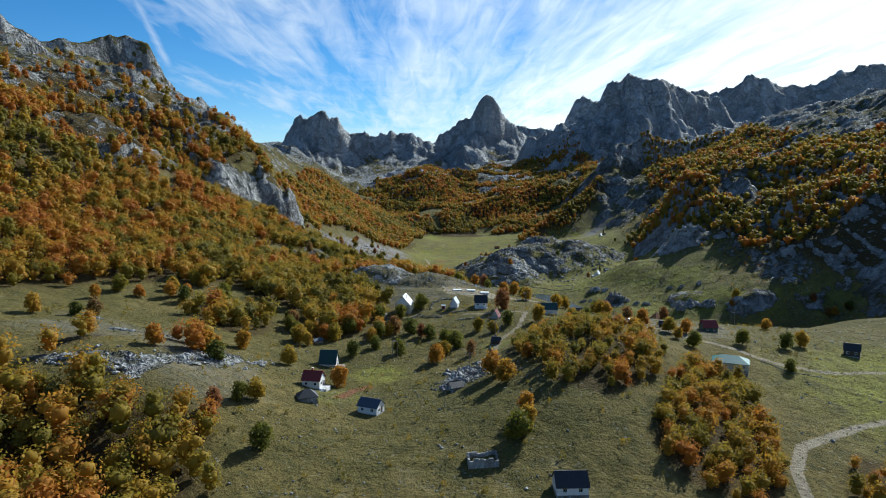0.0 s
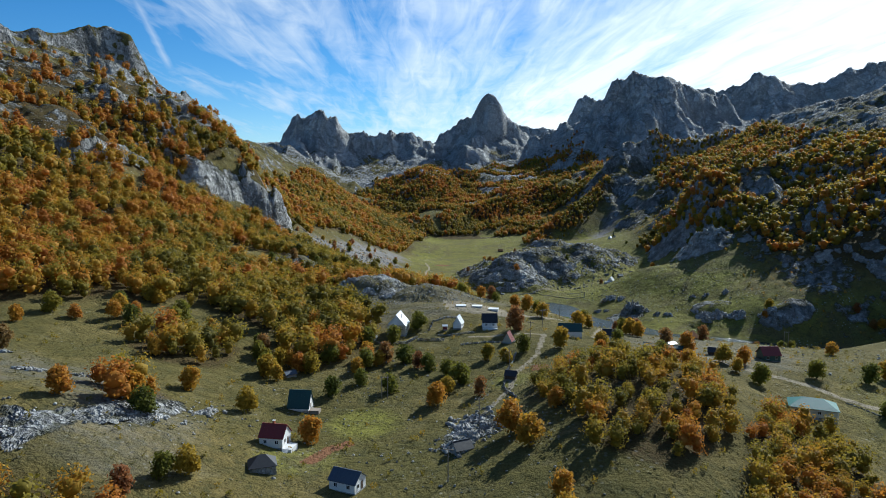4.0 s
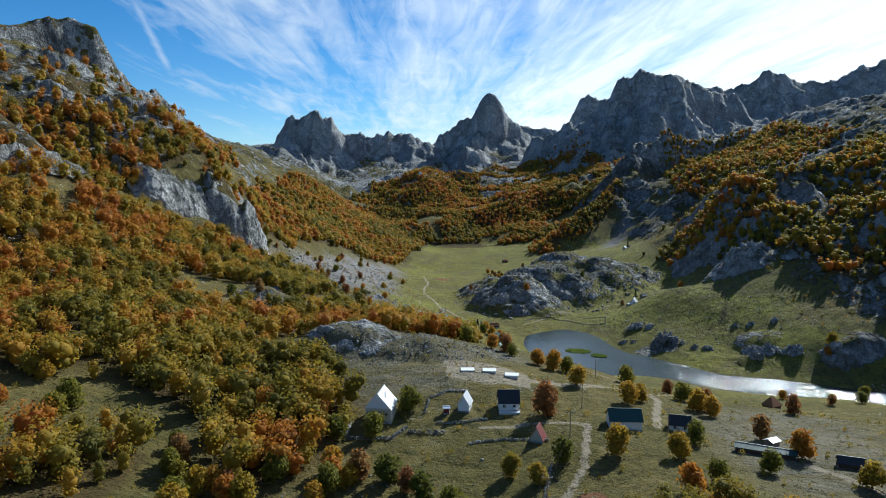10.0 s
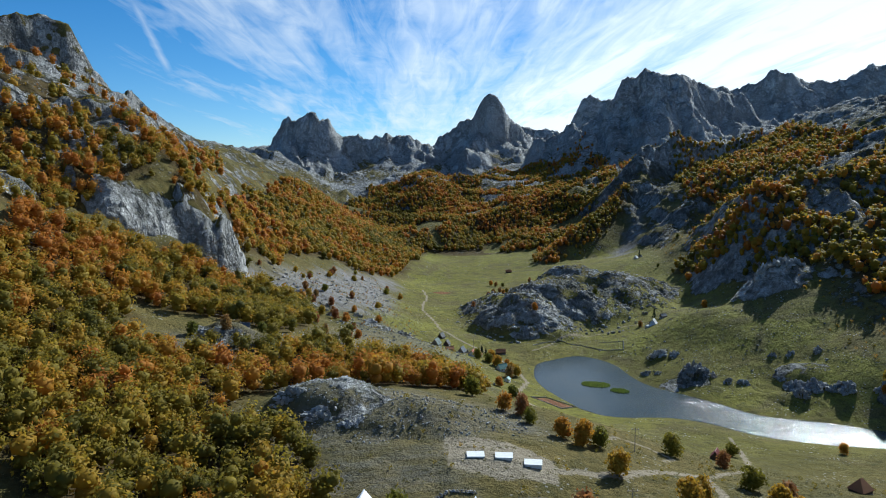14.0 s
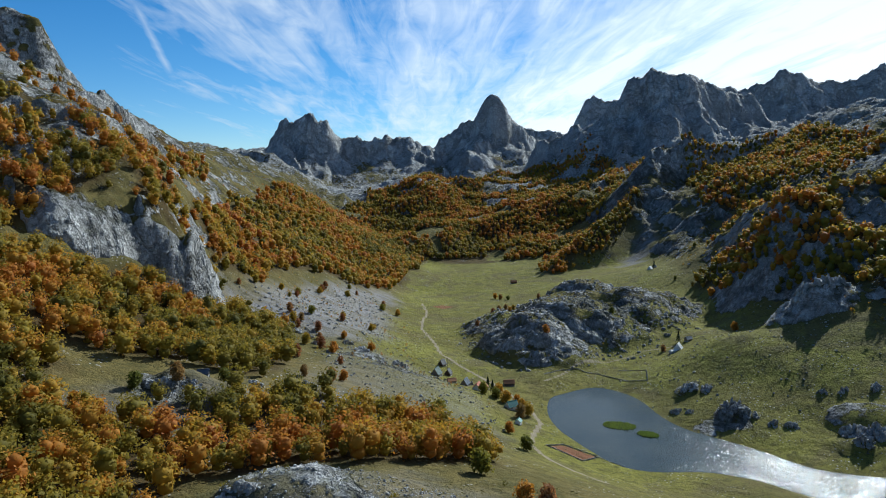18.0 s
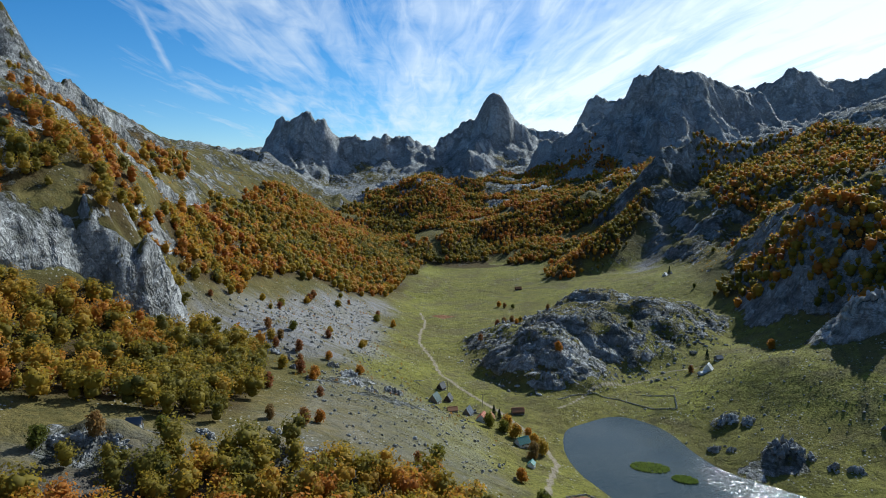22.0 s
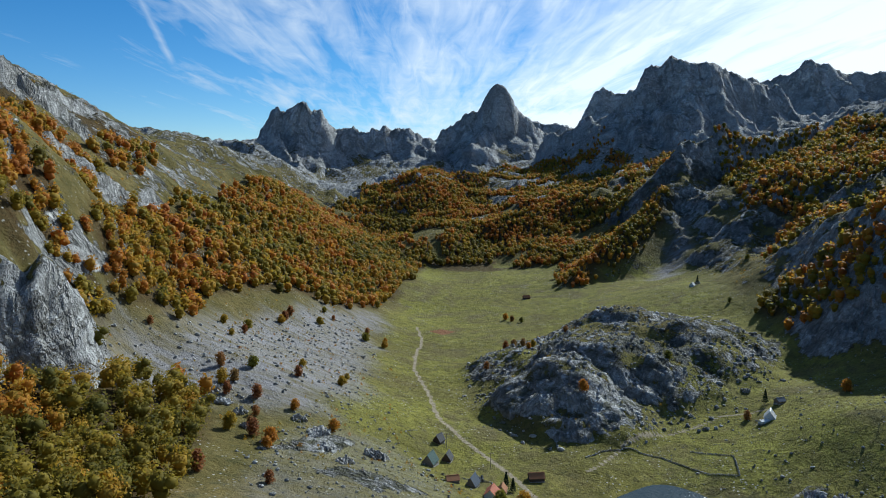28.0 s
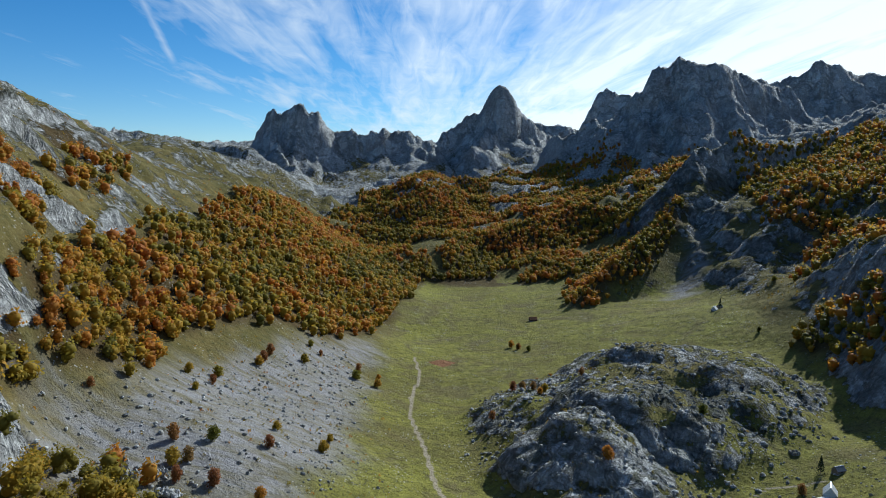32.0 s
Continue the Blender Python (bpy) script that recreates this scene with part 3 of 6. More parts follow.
    z = z + dome * (rock * far + 0.8 * east * (1 - far)) * 0.24 * tier * (smooth(0.2, 0.8, t - np.floor(t)) - (t - np.floor(t)))
    block = ridged(x, y, 26, 4, 71)
    z = z + rock * (1 - far) * (3.4 * block + 3.6 * ridged(x + 7 * fbm(x, y, 30, 2, 3), y, 48, 3, 73) + 1.7 * ridged(x + 3 * fbm(x, y, 12, 2, 8), y * 0.8, 11, 3, 74) - 0.3)
    # the cliff bands of the western slope
    crag = 2.6 * ridged(x + 0.3 * z, y - 0.3 * z, 13, 4, 75) + 5.0 * ridged(x, y, 36, 3, 77)
    for line, drop, run in CLIFF_BANDS:
        d, _ = to_line(wx, wy, line)
        keep = d < run + 12
        if not keep.any():
            continue
        kx, ky, d = wx[keep], wy[keep], d[keep]
        uphill = inside(kx, ky, line + [(p[0] - 160, p[1] + 90) for p in line[::-1]])
        u = np.where(uphill > 0, d, -d) + 6 * fbm(x[keep], y[keep], 16, 3, 79) + 5 * fbm(x[keep], y[keep], 60, 2, 80)
        ends = np.minimum(np.hypot(kx - line[0][0], ky - line[0][1]), np.hypot(kx - line[-1][0], ky - line[-1][1]))
        here = (1 - smooth(0.35, 1.0, np.abs(u) / run)) * smooth(2, 14, ends) * (0.75 + 0.5 * fbm(x[keep], y[keep], 50, 2, 82))
        z[keep] += drop * here * np.tanh(u / 2.4) * 0.5 + here * crag[keep]
        rock[keep] = np.maximum(rock[keep], smooth(0.15, 0.6, here) * (1 - smooth(4, 15, np.abs(u + 2))) * (0.85 + 0.3 * fbm(x[keep], y[keep], 20, 3, 84)))
    west = smooth(130, 175, -x) * smooth(520, 620, y) * (1 - smooth(1250, 1400, y)) * smooth(95, 125, z)
    z = z + west * (3.2 * ridged(x + 6 * fbm(x, y, 24, 2, 55), y, 22, 4, 56) + 4.0 * ridged(x, y, 60, 3, 57) - 1.5)
    # small unevenness everywhere but on the lake bed
    dry = smooth(LAKE_Z - 1.0, LAKE_Z + 3.0, z)
    z = z + dry * (1.3 * fbm(x, y, 38, 3, 81) + 0.35 * fbm(x, y, 9, 3, 83) + 32.0 * dome * smooth(1400, 1700, y) * (ridged(x, y, 190, 5, 85) + 0.1))
    z = z + smooth(60, 120, z) * (1 - far) * (7.0 * fbm(x, y, 70, 3, 87) + 4.5 * ridged(x, y, 44, 3, 88) * (x < 0))
    return z, np.clip(rock, 0, 1)


# ---- the ground ----
HUB = (0.0, -150.0)


def ground_grid():
    fine = np.linspace(-36.5, 36.5, 540)
    rest = np.linspace(36.5, 323.5, 44)[1:-1]
    ang = np.radians(np.r_[fine, rest])
    lr = np.linspace(math.log(235), math.log(4650), 4000)
    need = np.cumsum(1.0 + 0.9 * smooth(800, 880, np.exp(lr)) * (1 - smooth(1120, 1300, np.exp(lr))))   # closer rows over the crags and the rocky hill
    rad = np.r_[np.linspace(4, 235, 14)[:-1], np.exp(np.interp(np.linspace(need[0], need[-1], 860), need, lr))]
    a, r = np.meshgrid(ang, rad)
    return HUB[0] + r * np.sin(a), HUB[1] + r * np.cos(a)


def mesh_from(name, verts, faces_idx, corners):
    """A mesh from arrays: places, and faces that all have the same number of corners."""
    me = bpy.data.meshes.new(name)
    me.vertices.add(len(verts))
    me.vertices.foreach_set("co", np.asarray(verts, np.float32).ravel())
    n = len(faces_idx)
    me.loops.add(n * corners)
    me.loops.foreach_set("vertex_index", np.asarray(faces_idx, np.int32).ravel())
    me.polygons.add(n)
    me.polygons.foreach_set("loop_start", np.arange(0, n * corners, corners, dtype=np.int32))
    me.update(calc_edges=True)
    return me


def attribute(me, name, values):
    me.attributes.new(name, "FLOAT", "POINT").data.foreach_set("value", np.asarray(values, np.float32).ravel())


# ---- the land's cover ----
ROADS = [   # half width in metres, places along it
    (1.3, [(-53, 1048), (-44, 997), (-46, 931), (-42, 885), (-29, 830), (-22, 790), (-18, 775), (-5, 749), (9, 729), (20, 708), (27, 690), (38, 665), (43, 640), (36, 615), (32, 590), (40, 565), (60, 540)]),
    (0.9, [(55, 720), (62, 726), (77, 746), (100, 763), (125, 774), (141, 783), (167, 781)]),
    (1.8, [(-2, 392), (14, 391), (27, 387), (45, 390), (62, 405), (76, 410)]),
    (1.2, [(76, 410), (74, 390), (66, 365), (62, 350)]),
    (0.8, [(45, 425), (55, 437), (65, 435), (72, 428), (66, 420)]),
    (1.2, [(139, 545), (133, 517), (112, 455), (95, 430), (76, 410)]),
    (1.0, [(40, 346), (34, 319), (24, 298), (21, 282), (12, 262)]),
    (1.0, [(40, 346), (28, 348), (8, 346)]),
    (1.4, [(104, 302), (125, 291), (130, 284), (138, 278), (151, 275), (168, 277), (200, 284), (240, 300)]),
    (1.6, [(96, 170), (101, 191), (110, 206), (137, 225), (165, 236)]),
    (1.2, [(94, 323), (104, 302)]),
]
PLOTS = [[(-41, 1037), (-28, 1051), (-15, 1039), (-26, 1023)], [(-37, 230), (-33, 243), (-27, 249), (-25, 246), (-30, 240), (-33, 230)], [(56, 286), (65, 285), (63, 270), (54, 271)], [(51, 607), (67, 597), (56, 586), (41, 599)], [(30, 305), (36, 306), (36, 296), (30, 296)]]
WORKS = [(-4, 402), (14, 404), (27, 394), (26, 379), (9, 377), (-3, 384)]
SCREES = [[(-182, 728), (-160, 742), (-160, 830), (-140, 900), (-128, 985), (-100, 990), (-80, 930), (-74, 850), (-66, 790), (-76, 730), (-96, 700), (-130, 690), (-158, 668)], [(-120, 990), (-92, 1060), (-84, 1010), (-92, 960)], [(226, 1236), (262, 1240), (296, 1300), (330, 1400), (330, 1440), (292, 1362), (262, 1310)]]
THIN_TURF = [[(-66, 400), (-30, 396), (8, 406), (30, 416), (22, 442), (-20, 454), (-64, 450)], [(-80, 560), (-20, 540), (18, 590), (4, 650), (-40, 720), (-74, 700)], [(-150, 238), (-104, 230), (-72, 196), (-64, 226), (-92, 256), (-146, 266)], [(72, 300), (120, 298), (142, 340), (132, 402), (90, 396), (76, 340)], [(-140, 478), (-90, 476), (-40, 520), (-10, 530), (-50, 560), (-120, 510)], [(0, 372), (-40, 372), (-44, 392), (0, 400)]]
CRAGS = [[(-110, 206), (-92, 200), (-76, 222), (-70, 245), (-78, 250), (-95, 215), (-140, 208)], [(8, 232), (14, 250), (12, 262), (2, 252), (0, 238)], [(-130, 505), (-112, 512), (-98, 508), (-102, 500), (-122, 494)], [(-60, 428), (-30, 424), (-24, 434), (-55, 440)], [(125, 640), (165, 652), (160, 628), (135, 630)],
         [(-60, 640), (-45, 660), (-20, 655), (-35, 635)], [(-85, 655), (-70, 690), (-50, 700), (-60, 670)]]
CLEARINGS = [(352, 1500, 56, 50), (280, 1310, 26, 66), (305, 1385, 24, 40), (-288, 545, 44, 34), (-120, 486, 26, 9), (-50, 540, 30, 8)]   # bare grassy knolls within the woods
WOOD_EDGES = {
    "west_wood": (0.97, [(-430, 120), (-260, 190), (-167, 331), (-153, 341), (-143, 355), (-116, 373), (-99, 361), (-80, 338), (-63, 317), (-50, 313), (-38, 333), (-30, 373), (-30, 368), (-42, 405), (-70, 425), (-72, 448), (-40, 462), (-5, 468), (12, 490), (8, 535), (-20, 548), (-60, 538), (-85, 508), (-118, 490), (-145, 486), (-165, 520), (-125, 540), (-105, 565), (-95, 620), (-110, 655), (-150, 648), (-172, 632), (-215, 560), (-225, 505), (-290, 420), (-330, 300), (-430, 250)]),
    "west_slope_wood": (0.90, [(-215, 560), (-225, 505), (-290, 420), (-330, 300), (-430, 200), (-520, 300), (-480, 500), (-420, 620), (-380, 720), (-330, 770), (-280, 720), (-250, 640)]),
    "crag_wood": (0.93, [(-340, 650), (-262, 652), (-235, 666), (-214, 662), (-201, 646), (-206, 628), (-214, 604), (-222, 586), (-215, 556), (-280, 570)]),
    "brow_wood": (0.86, [(-340, 705), (-287, 692), (-259, 698), (-234, 720), (-222, 726), (-234, 692), (-258, 676), (-290, 668)]),
    "cleft_wood": (0.9, [(-202, 700), (-190, 690), (-182, 655), (-172, 646), (-188, 640), (-200, 655), (-206, 690)]),
    "slope_bushes": (0.50, [(-180, 660), (-170, 720), (-205, 760), (-230, 820), (-270, 930), (-330, 1100), (-420, 1150), (-430, 900), (-330, 760), (-250, 690)]),
    "east_cliff_wood": (0.68, [(272, 790), (300, 640), (345, 800), (380, 920), (430, 1020), (420, 1110), (350, 1180), (300, 1100), (262, 1020), (246, 960), (240, 900), (250, 850)]),
    "foot_wood": (0.95, [(-185, 606), (-158, 640), (-152, 664), (-150, 690), (-136, 706), (-126, 700), (-110, 676), (-100, 640), (-88, 592), (-90, 566), (-104, 548), (-130, 545)]),
    "bench_wood": (0.70, [(400, 1470), (356, 1300), (345, 1222), (365, 1185), (450, 1300), (530, 1450), (530, 1680), (540, 2100), (420, 2000), (380, 1800), (420, 1600)]),
    "high_wood": (0.50, [(-330, 640), (-420, 620), (-500, 500), (-560, 600), (-520, 750), (-430, 860), (-440, 1000), (-420, 1150), (-360, 1150), (-290, 950), (-235, 800), (-230, 720)]),
    "north_wood": (0.95, [(-178, 728), (-168, 770), (-178, 830), (-165, 900), (-148, 960), (-118, 1010), (-98, 1080), (-90, 1150), (-80, 1250), (-72, 1370), (-60, 1410), (-130, 1500), (-200, 1600), (-330, 1600), (-310, 1350), (-270, 1150), (-262, 1000), (-245, 880), (-222, 800), (-205, 745)]),
    "head_wood": (0.62, [(-60, 1410), (40, 1400), (150, 1400), (190, 1440), (300, 1600), (360, 1750), (400, 2050), (380, 2330), (250, 2380), (80, 2420), (-150, 2350), (-260, 2150), (-250, 1900), (-280, 1700), (-200, 1600), (-130, 1500)]),
    "spur_wood": (0.93, [(112, 1222), (160, 1248), (215, 1300), (262, 1352), (310, 1420), (300, 1450), (250, 1480), (200, 1480), (150, 1400), (120, 1310)]),
    "east_wood": (0.72, [(300, 640), (330, 580), (420, 520), (580, 560), (640, 900), (540, 1060), (430, 1020), (380, 920), (345, 800)]),
    "shelf_wood": (0.68, [(350, 1180), (430, 1120), (660, 1250), (720, 1700), (560, 1790), (500, 1700), (450, 1500), (390, 1320)]),
    "hill_wood": (0.84, [(22, 264), (34, 236), (36, 218), (52, 206), (62, 215), (78, 232), (84, 256), (72, 272), (46, 292), (30, 290)]),
    "hill_flank": (0.98, [(62, 172), (85, 165), (97, 185), (108, 225), (112, 252), (92, 256), (80, 240), (70, 215), (60, 190)]),
    "road_wood": (0.9, [(110, 150), (155, 150), (150, 198), (125, 203), (112, 185)]),
    "near_wood": (0.95, [(-150, 120), (-58, 120), (-52, 165), (-64, 190), (-98, 192), (-150, 194)]),
    "ledge_wood": (0.6, [(-130, 210), (-98, 208), (-84, 226), (-80, 250), (-92, 258), (-105, 240), (-130, 232)]),
    "grove": (0.85, [(-118, 296), (-100, 285), (-82, 296), (-80, 325), (-96, 338), (-115, 325)]),
}


def wood_cover(x, y):
    """How likely a tree stands at a place, 0..1."""
    best = np.zeros(np.shape(x))
    ragged = 15 * fbm(x, y, 42, 4, 91)
    for name, (share, edge) in WOOD_EDGES.items():
        xs, ys = [p[0] for p in edge], [p[1] for p in edge]
        k = (x > min(xs) - 20) & (x < max(xs) + 20) & (y > min(ys) - 20) & (y < max(ys) + 20)
        if k.any():
            small = max(xs) - min(xs) < 80
            d = inside(x[k], y[k], edge) + ragged[k] * (0.3 if small else 1.0)
            gaps = fbm(x[k], y[k], 70, 4, 93)
            soft = smooth(-1, 4, d) if small else smooth(-6, 10, d)
            v = soft * np.where(gaps * 0.5 + 0.5 < share, 1.0, 0.0) if share < 0.8 else soft * share
            best[k] = np.maximum(best[k], v)
    return best


def build_ground():
    gx, gy = ground_grid()
    gz, rock = height(gx, gy)
    rows, cols = gx.shape
    flat = np.zeros_like(gz)
    path, soil, scree, lush, stony = flat.copy(), flat.copy(), flat.copy(), flat.copy(), flat.copy()
    k = (np.abs(gx) < 420) & (gy > 100) & (gy < 1700)
    x, y = gx[k], gy[k]
    v = np.zeros_like(x)
    for half, line in ROADS:
        d, _ = to_line(x, y, line)
        v = np.maximum(v, 1 - smooth(half * 0.7, half * 1.6, d))
    v = np.maximum(v, smooth(-2.0, 1.5, inside(x, y, WORKS) + 2.5 * fbm(x, y, 6, 3, 49)))
    path[k] = v
    v = np.zeros_like(x)
    for plot in PLOTS:
        v = np.maximum(v, smooth(-0.8, 0.6, inside(x, y, plot)))
    soil[k] = v
    v = np.zeros_like(x)
    for s in SCREES:
        v = np.maximum(v, smooth(-14, 14, inside(x, y, s) + 17 * fbm(x * 0.45 + 0.3 * y, y * 1.2, 20, 4, 95)))
    for s in THIN_TURF:
        v = np.maximum(v, 0.34 * smooth(-9, 9, inside(x, y, s) + 10 * fbm(x, y, 15, 4, 96)))
    scree[k] = v
    v = rock[k]
    for s in CRAGS:
        v = np.maximum(v, 0.72 * smooth(-2, 2, inside(x, y, s) + 4 * fbm(x, y, 9, 3, 97)))
    gz[k] += np.where(v > rock[k], 0.8 * (v - rock[k]) * ridged(x, y, 6, 3, 99), 0)
    rock[k] = np.clip(v, 0, 1)
    # green ground: the meadow, the lake's shores, round the houses
    v = smooth(430, 620, y) * (1 - smooth(1420, 1470, y)) * (1 - smooth(24, 50, gz[k])) * smooth(-110, -60, x) * (0.8 + 0.5 * fbm(x, y, 60, 4, 47))
    for cx, cy, r in ((-38, 232, 12), (22, 290, 9), (200, 250, 80), (-25, 262, 14), (205, 716, 74), (225, 690, 60)):
        v = np.maximum(v, 1 - smooth(0.5, 1.1, np.hypot(x - cx, y - cy) / r))
    lush[k] = v
    stony[k] = np.clip(0.25 + smooth(300, 520, np.hypot(x + 60, y)) * 0.7, 0, 1)
    wood = wood_cover(gx, gy)
    # steep ground sheds its turf
    du = np.gradient(gz, axis=0) / np.maximum(np.hypot(np.gradient(gx, axis=0), np.gradient(gy, axis=0)), 0.01)
    dv = np.gradient(gz, axis=1) / np.maximum(np.hypot(np.gradient(gx, axis=1), np.gradient(gy, axis=1)), 0.01)
    steep = np.hypot(du, dv)
    mild = np.where((gx < 60) & (gy < 1400), 1.05, 0.0) * (0.8 + 0.6 * fbm(gx, gy, 45, 3, 45))
    rock = np.maximum(rock, smooth(0.75 + mild, 1.25 + mild, steep) * 0.9)
    upland = smooth(95, 170, gz + 30 * fbm(gx, gy, 90, 3, 15)) * smooth(500, 700, np.hypot(gx, gy))
    rock = np.clip(np.maximum(rock, upland * (np.where((gx < 0) & (gy < 1500), 0.46, 0.46) + 0.75 * fbm(gx, gy, 22, 4, 19))), 0, 1)
    east = smooth(250, 300, gx) * smooth(480, 600, gy)
    rock = np.clip(np.maximum(rock, east * (1 - 0.8 * wood) * (0.42 + 0.62 * fbm(gx, gy, 48, 5, 29))), 0, 1)
    head = smooth(1450, 1900, gy)
    rock = np.clip(np.maximum(rock, head * (1 - 0.7 * wood) * (0.60 + 0.55 * fbm(gx, gy, 90, 5, 39))), 0, 1)
    i, j = np.meshgrid(np.arange(rows - 1), np.arange(cols), indexing="ij")
    nxt = (j + 1) % cols
    quads = np.stack([(i + 1) * cols + j, (i + 1) * cols + nxt, i * cols + nxt, i * cols + j], -1).reshape(-1, 4)
    me = mesh_from("ground", np.stack([gx, gy, gz], -1).reshape(-1, 3), quads, 4)
    me.polygons.foreach_set("use_smooth", np.ones(len(quads), bool))
    # the last layer grows up the valley and carries the painted haze
    for name, values in (("rock", rock), ("scree", scree), ("path", path), ("soil", soil), ("lush", lush), ("wood", wood * 0.9), ("stony", stony), ("far_haze", smooth(1550, 2300, gy))):
        attribute(me, name, values)
    me.materials.append(MAT["land"])
    return tagged(new("ground", me), "autumn mountain valley of dry turf, scree and grey limestone", "ground", kind="structure")


ground = build_ground()


def ground_at(x, y):
    return float(height(np.array([float(x)]), np.array([float(y)]))[0][0])


def build_lake():
    bm = bmesh.new()
    n = 96
    ring = [bm.verts.new((165 + 190 * math.cos(2 * math.pi * i / n), 620 + 150 * math.sin(2 * math.pi * i / n), LAKE_Z)) for i in range(n)]
    bm.faces.new(ring)
    me = bpy.data.meshes.new("lake")
    bm.to_mesh(me)
    me.materials.append(MAT["water"])
    return tagged(new("lake", me), "grey-blue mountain lake rippled by wind", "lake", kind="structure")


build_lake()


# ---- trees ----
def part(name, bm, mat, parent=None, label="", at=None):
    """One mesh object from a bmesh, under a thing or a part."""
    me = bpy.data.meshes.new(name)
    bm.to_mesh(me)
    bm.free()
    me.materials.append(mat)
    ob = new(name, me)
    if parent is not None:
        ob.parent = parent
    if at is not None:
        ob.matrix_local = at
    return tagged(ob, label)


def ico_shape():
    bm = bmesh.new()
    bmesh.ops.create_icosphere(bm, subdivisions=1, radius=1.0)
    bm.verts.index_update()
    v = np.array([list(q.co) for q in bm.verts])
    f = np.array([[q.index for q in face.verts] for face in bm.faces])
    bm.free()
    return v, f


ICO, ICO_FACES = ico_shape()


def crown_mesh(name, quads, hearts):
    """Leaf sprays round shaded hearts of foliage, as triangles."""
    n = len(quads) // 4
    q = np.arange(n * 4).reshape(-1, 4)
    faces = [np.concatenate([q[:, [0, 1, 2]], q[:, [0, 2, 3]]])]
    verts, base = [quads], n * 4
    for h in hearts:
        verts.append(h)
        faces.append(ICO_FACES + base)
        base += len(h)
    return np.concatenate(verts), np.concatenate(faces)


def crown_points(rng, leaves, tall, wide, lobes):
    """Places and outward directions of leaf clumps on the lobes of a crown of that height and width."""
    lobe_c = [(0.0, 0.0, 0.50 * tall), (0.0, 0.0, 0.74 * tall), (0.0, 0.0, 0.24 * tall)]
    for i in range(lobes):
        a, r = rng.uniform(0, 6.283), wide * rng.uniform(0.25, 0.55)
        lobe_c.append((r * math.cos(a), r * math.sin(a), tall * rng.uniform(0.10, 0.70)))
    lobe_c = np.array(lobe_c)
    size = np.r_[wide * 0.80, wide * 0.55, wide * 0.62, rng.uniform(0.38, 0.62, lobes) * wide]
    which = rng.choice(len(size), leaves, p=size ** 2 / (size ** 2).sum())
    d = rng.normal(size=(leaves, 3))
    d /= np.linalg.norm(d, axis=1)[:, None]
    d[:, 2] = np.where(d[:, 2] < -0.55, -d[:, 2], d[:, 2])
    depth = rng.uniform(0.58, 1.14, leaves)
    c = lobe_c[which] + d * (size[which] * depth)[:, None] * np.array([1.0, 1.0, 0.95])
    c[:, 2] = np.clip(c[:, 2], 0.05 * tall, None)
    hearts = []
    for k in np.argsort(-size)[:4]:
        ball = ICO * size[k] * 0.64 * rng.uniform(0.82, 1.12, (len(ICO), 1)) + lobe_c[k]
        ball[:, 2] = np.clip(ball[:, 2], 0.03 * tall, None)
        hearts.append(ball)
    return c, d, hearts


def leaf_faces(rng, c, d, size):
    """Small bent leaf sprays: one quad at each place, roughly facing outwards."""
    k = len(c)
    nrm = d + rng.normal(scale=0.62, size=(k, 3))
    nrm /= np.linalg.norm(nrm, axis=1)[:, None]
    u = np.cross(nrm, rng.normal(size=(k, 3)))
    u /= np.linalg.norm(u, axis=1)[:, None]
    w = np.cross(nrm, u)
    s = size * rng.uniform(0.65, 1.5, (k, 1))
    q = np.stack([c - u * s, c - w * s * 0.55, c + u * s * 0.9 + nrm * s * 0.12, c + w * s * 0.6], 1)
    return q.reshape(-1, 3)


def trunk_mesh(rng, tall, thick, limbs=5):
    bm = bmesh.new()

    def stick(a, b, r0, r1, sides=6):
        a, b = Vector(a), Vector(b)
        t = (b - a).to_track_quat("Z", "Y").to_matrix()
        rings = []
        for p, r in ((a, r0), (b, r1)):
            rings.append([bm.verts.new(p + t @ Vector((r * math.cos(6.2832 * i / sides), r * math.sin(6.2832 * i / sides), 0))) for i in range(sides)])
        for i in range(sides):
            bm.faces.new((rings[0][i], rings[0][(i + 1) % sides], rings[1][(i + 1) % sides], rings[1][i]))
    mid = (rng.uniform(-.2, .2), rng.uniform(-.2, .2), tall * 0.45)
    stick((0, 0, -0.8), mid, thick, thick * 0.7)
    stick(mid, (mid[0] * 2, mid[1] * 2, tall * 0.85), thick * 0.7, thick * 0.2)
    for i in range(limbs):
        a = 6.2832 * i / limbs + rng.uniform(-0.4, 0.4)
        h = tall * rng.uniform(0.25, 0.5)
        r = tall * rng.uniform(0.22, 0.34)
        stick((mid[0] * h / tall, mid[1] * h / tall, h), (r * math.cos(a), r * math.sin(a), h + tall * rng.uniform(0.15, 0.3)), thick * 0.4, thick * 0.1, 5)
    return bm


def tree_kind(seed, leaf, tall, wide, leaves, spray, label, lobes=7, category="tree"):
    """A tree with its trunk and crown, to be copied."""
    rng = np.random.default_rng(seed)
    top = tagged(new("tree"), label, category, "trees of the valley")
    part("trunk", trunk_mesh(rng, tall, 0.035 * tall), MAT["bark"], top)
    c, d, hearts = crown_points(rng, leaves, tall, wide, lobes)
    v, f = crown_mesh("crown", leaf_faces(rng, c, d, spray), hearts)
    me = mesh_from("crown", v, f, 3)
    me.materials.append(MAT[leaf])
    crown = new("crown", me)
    crown.parent = top
    return top


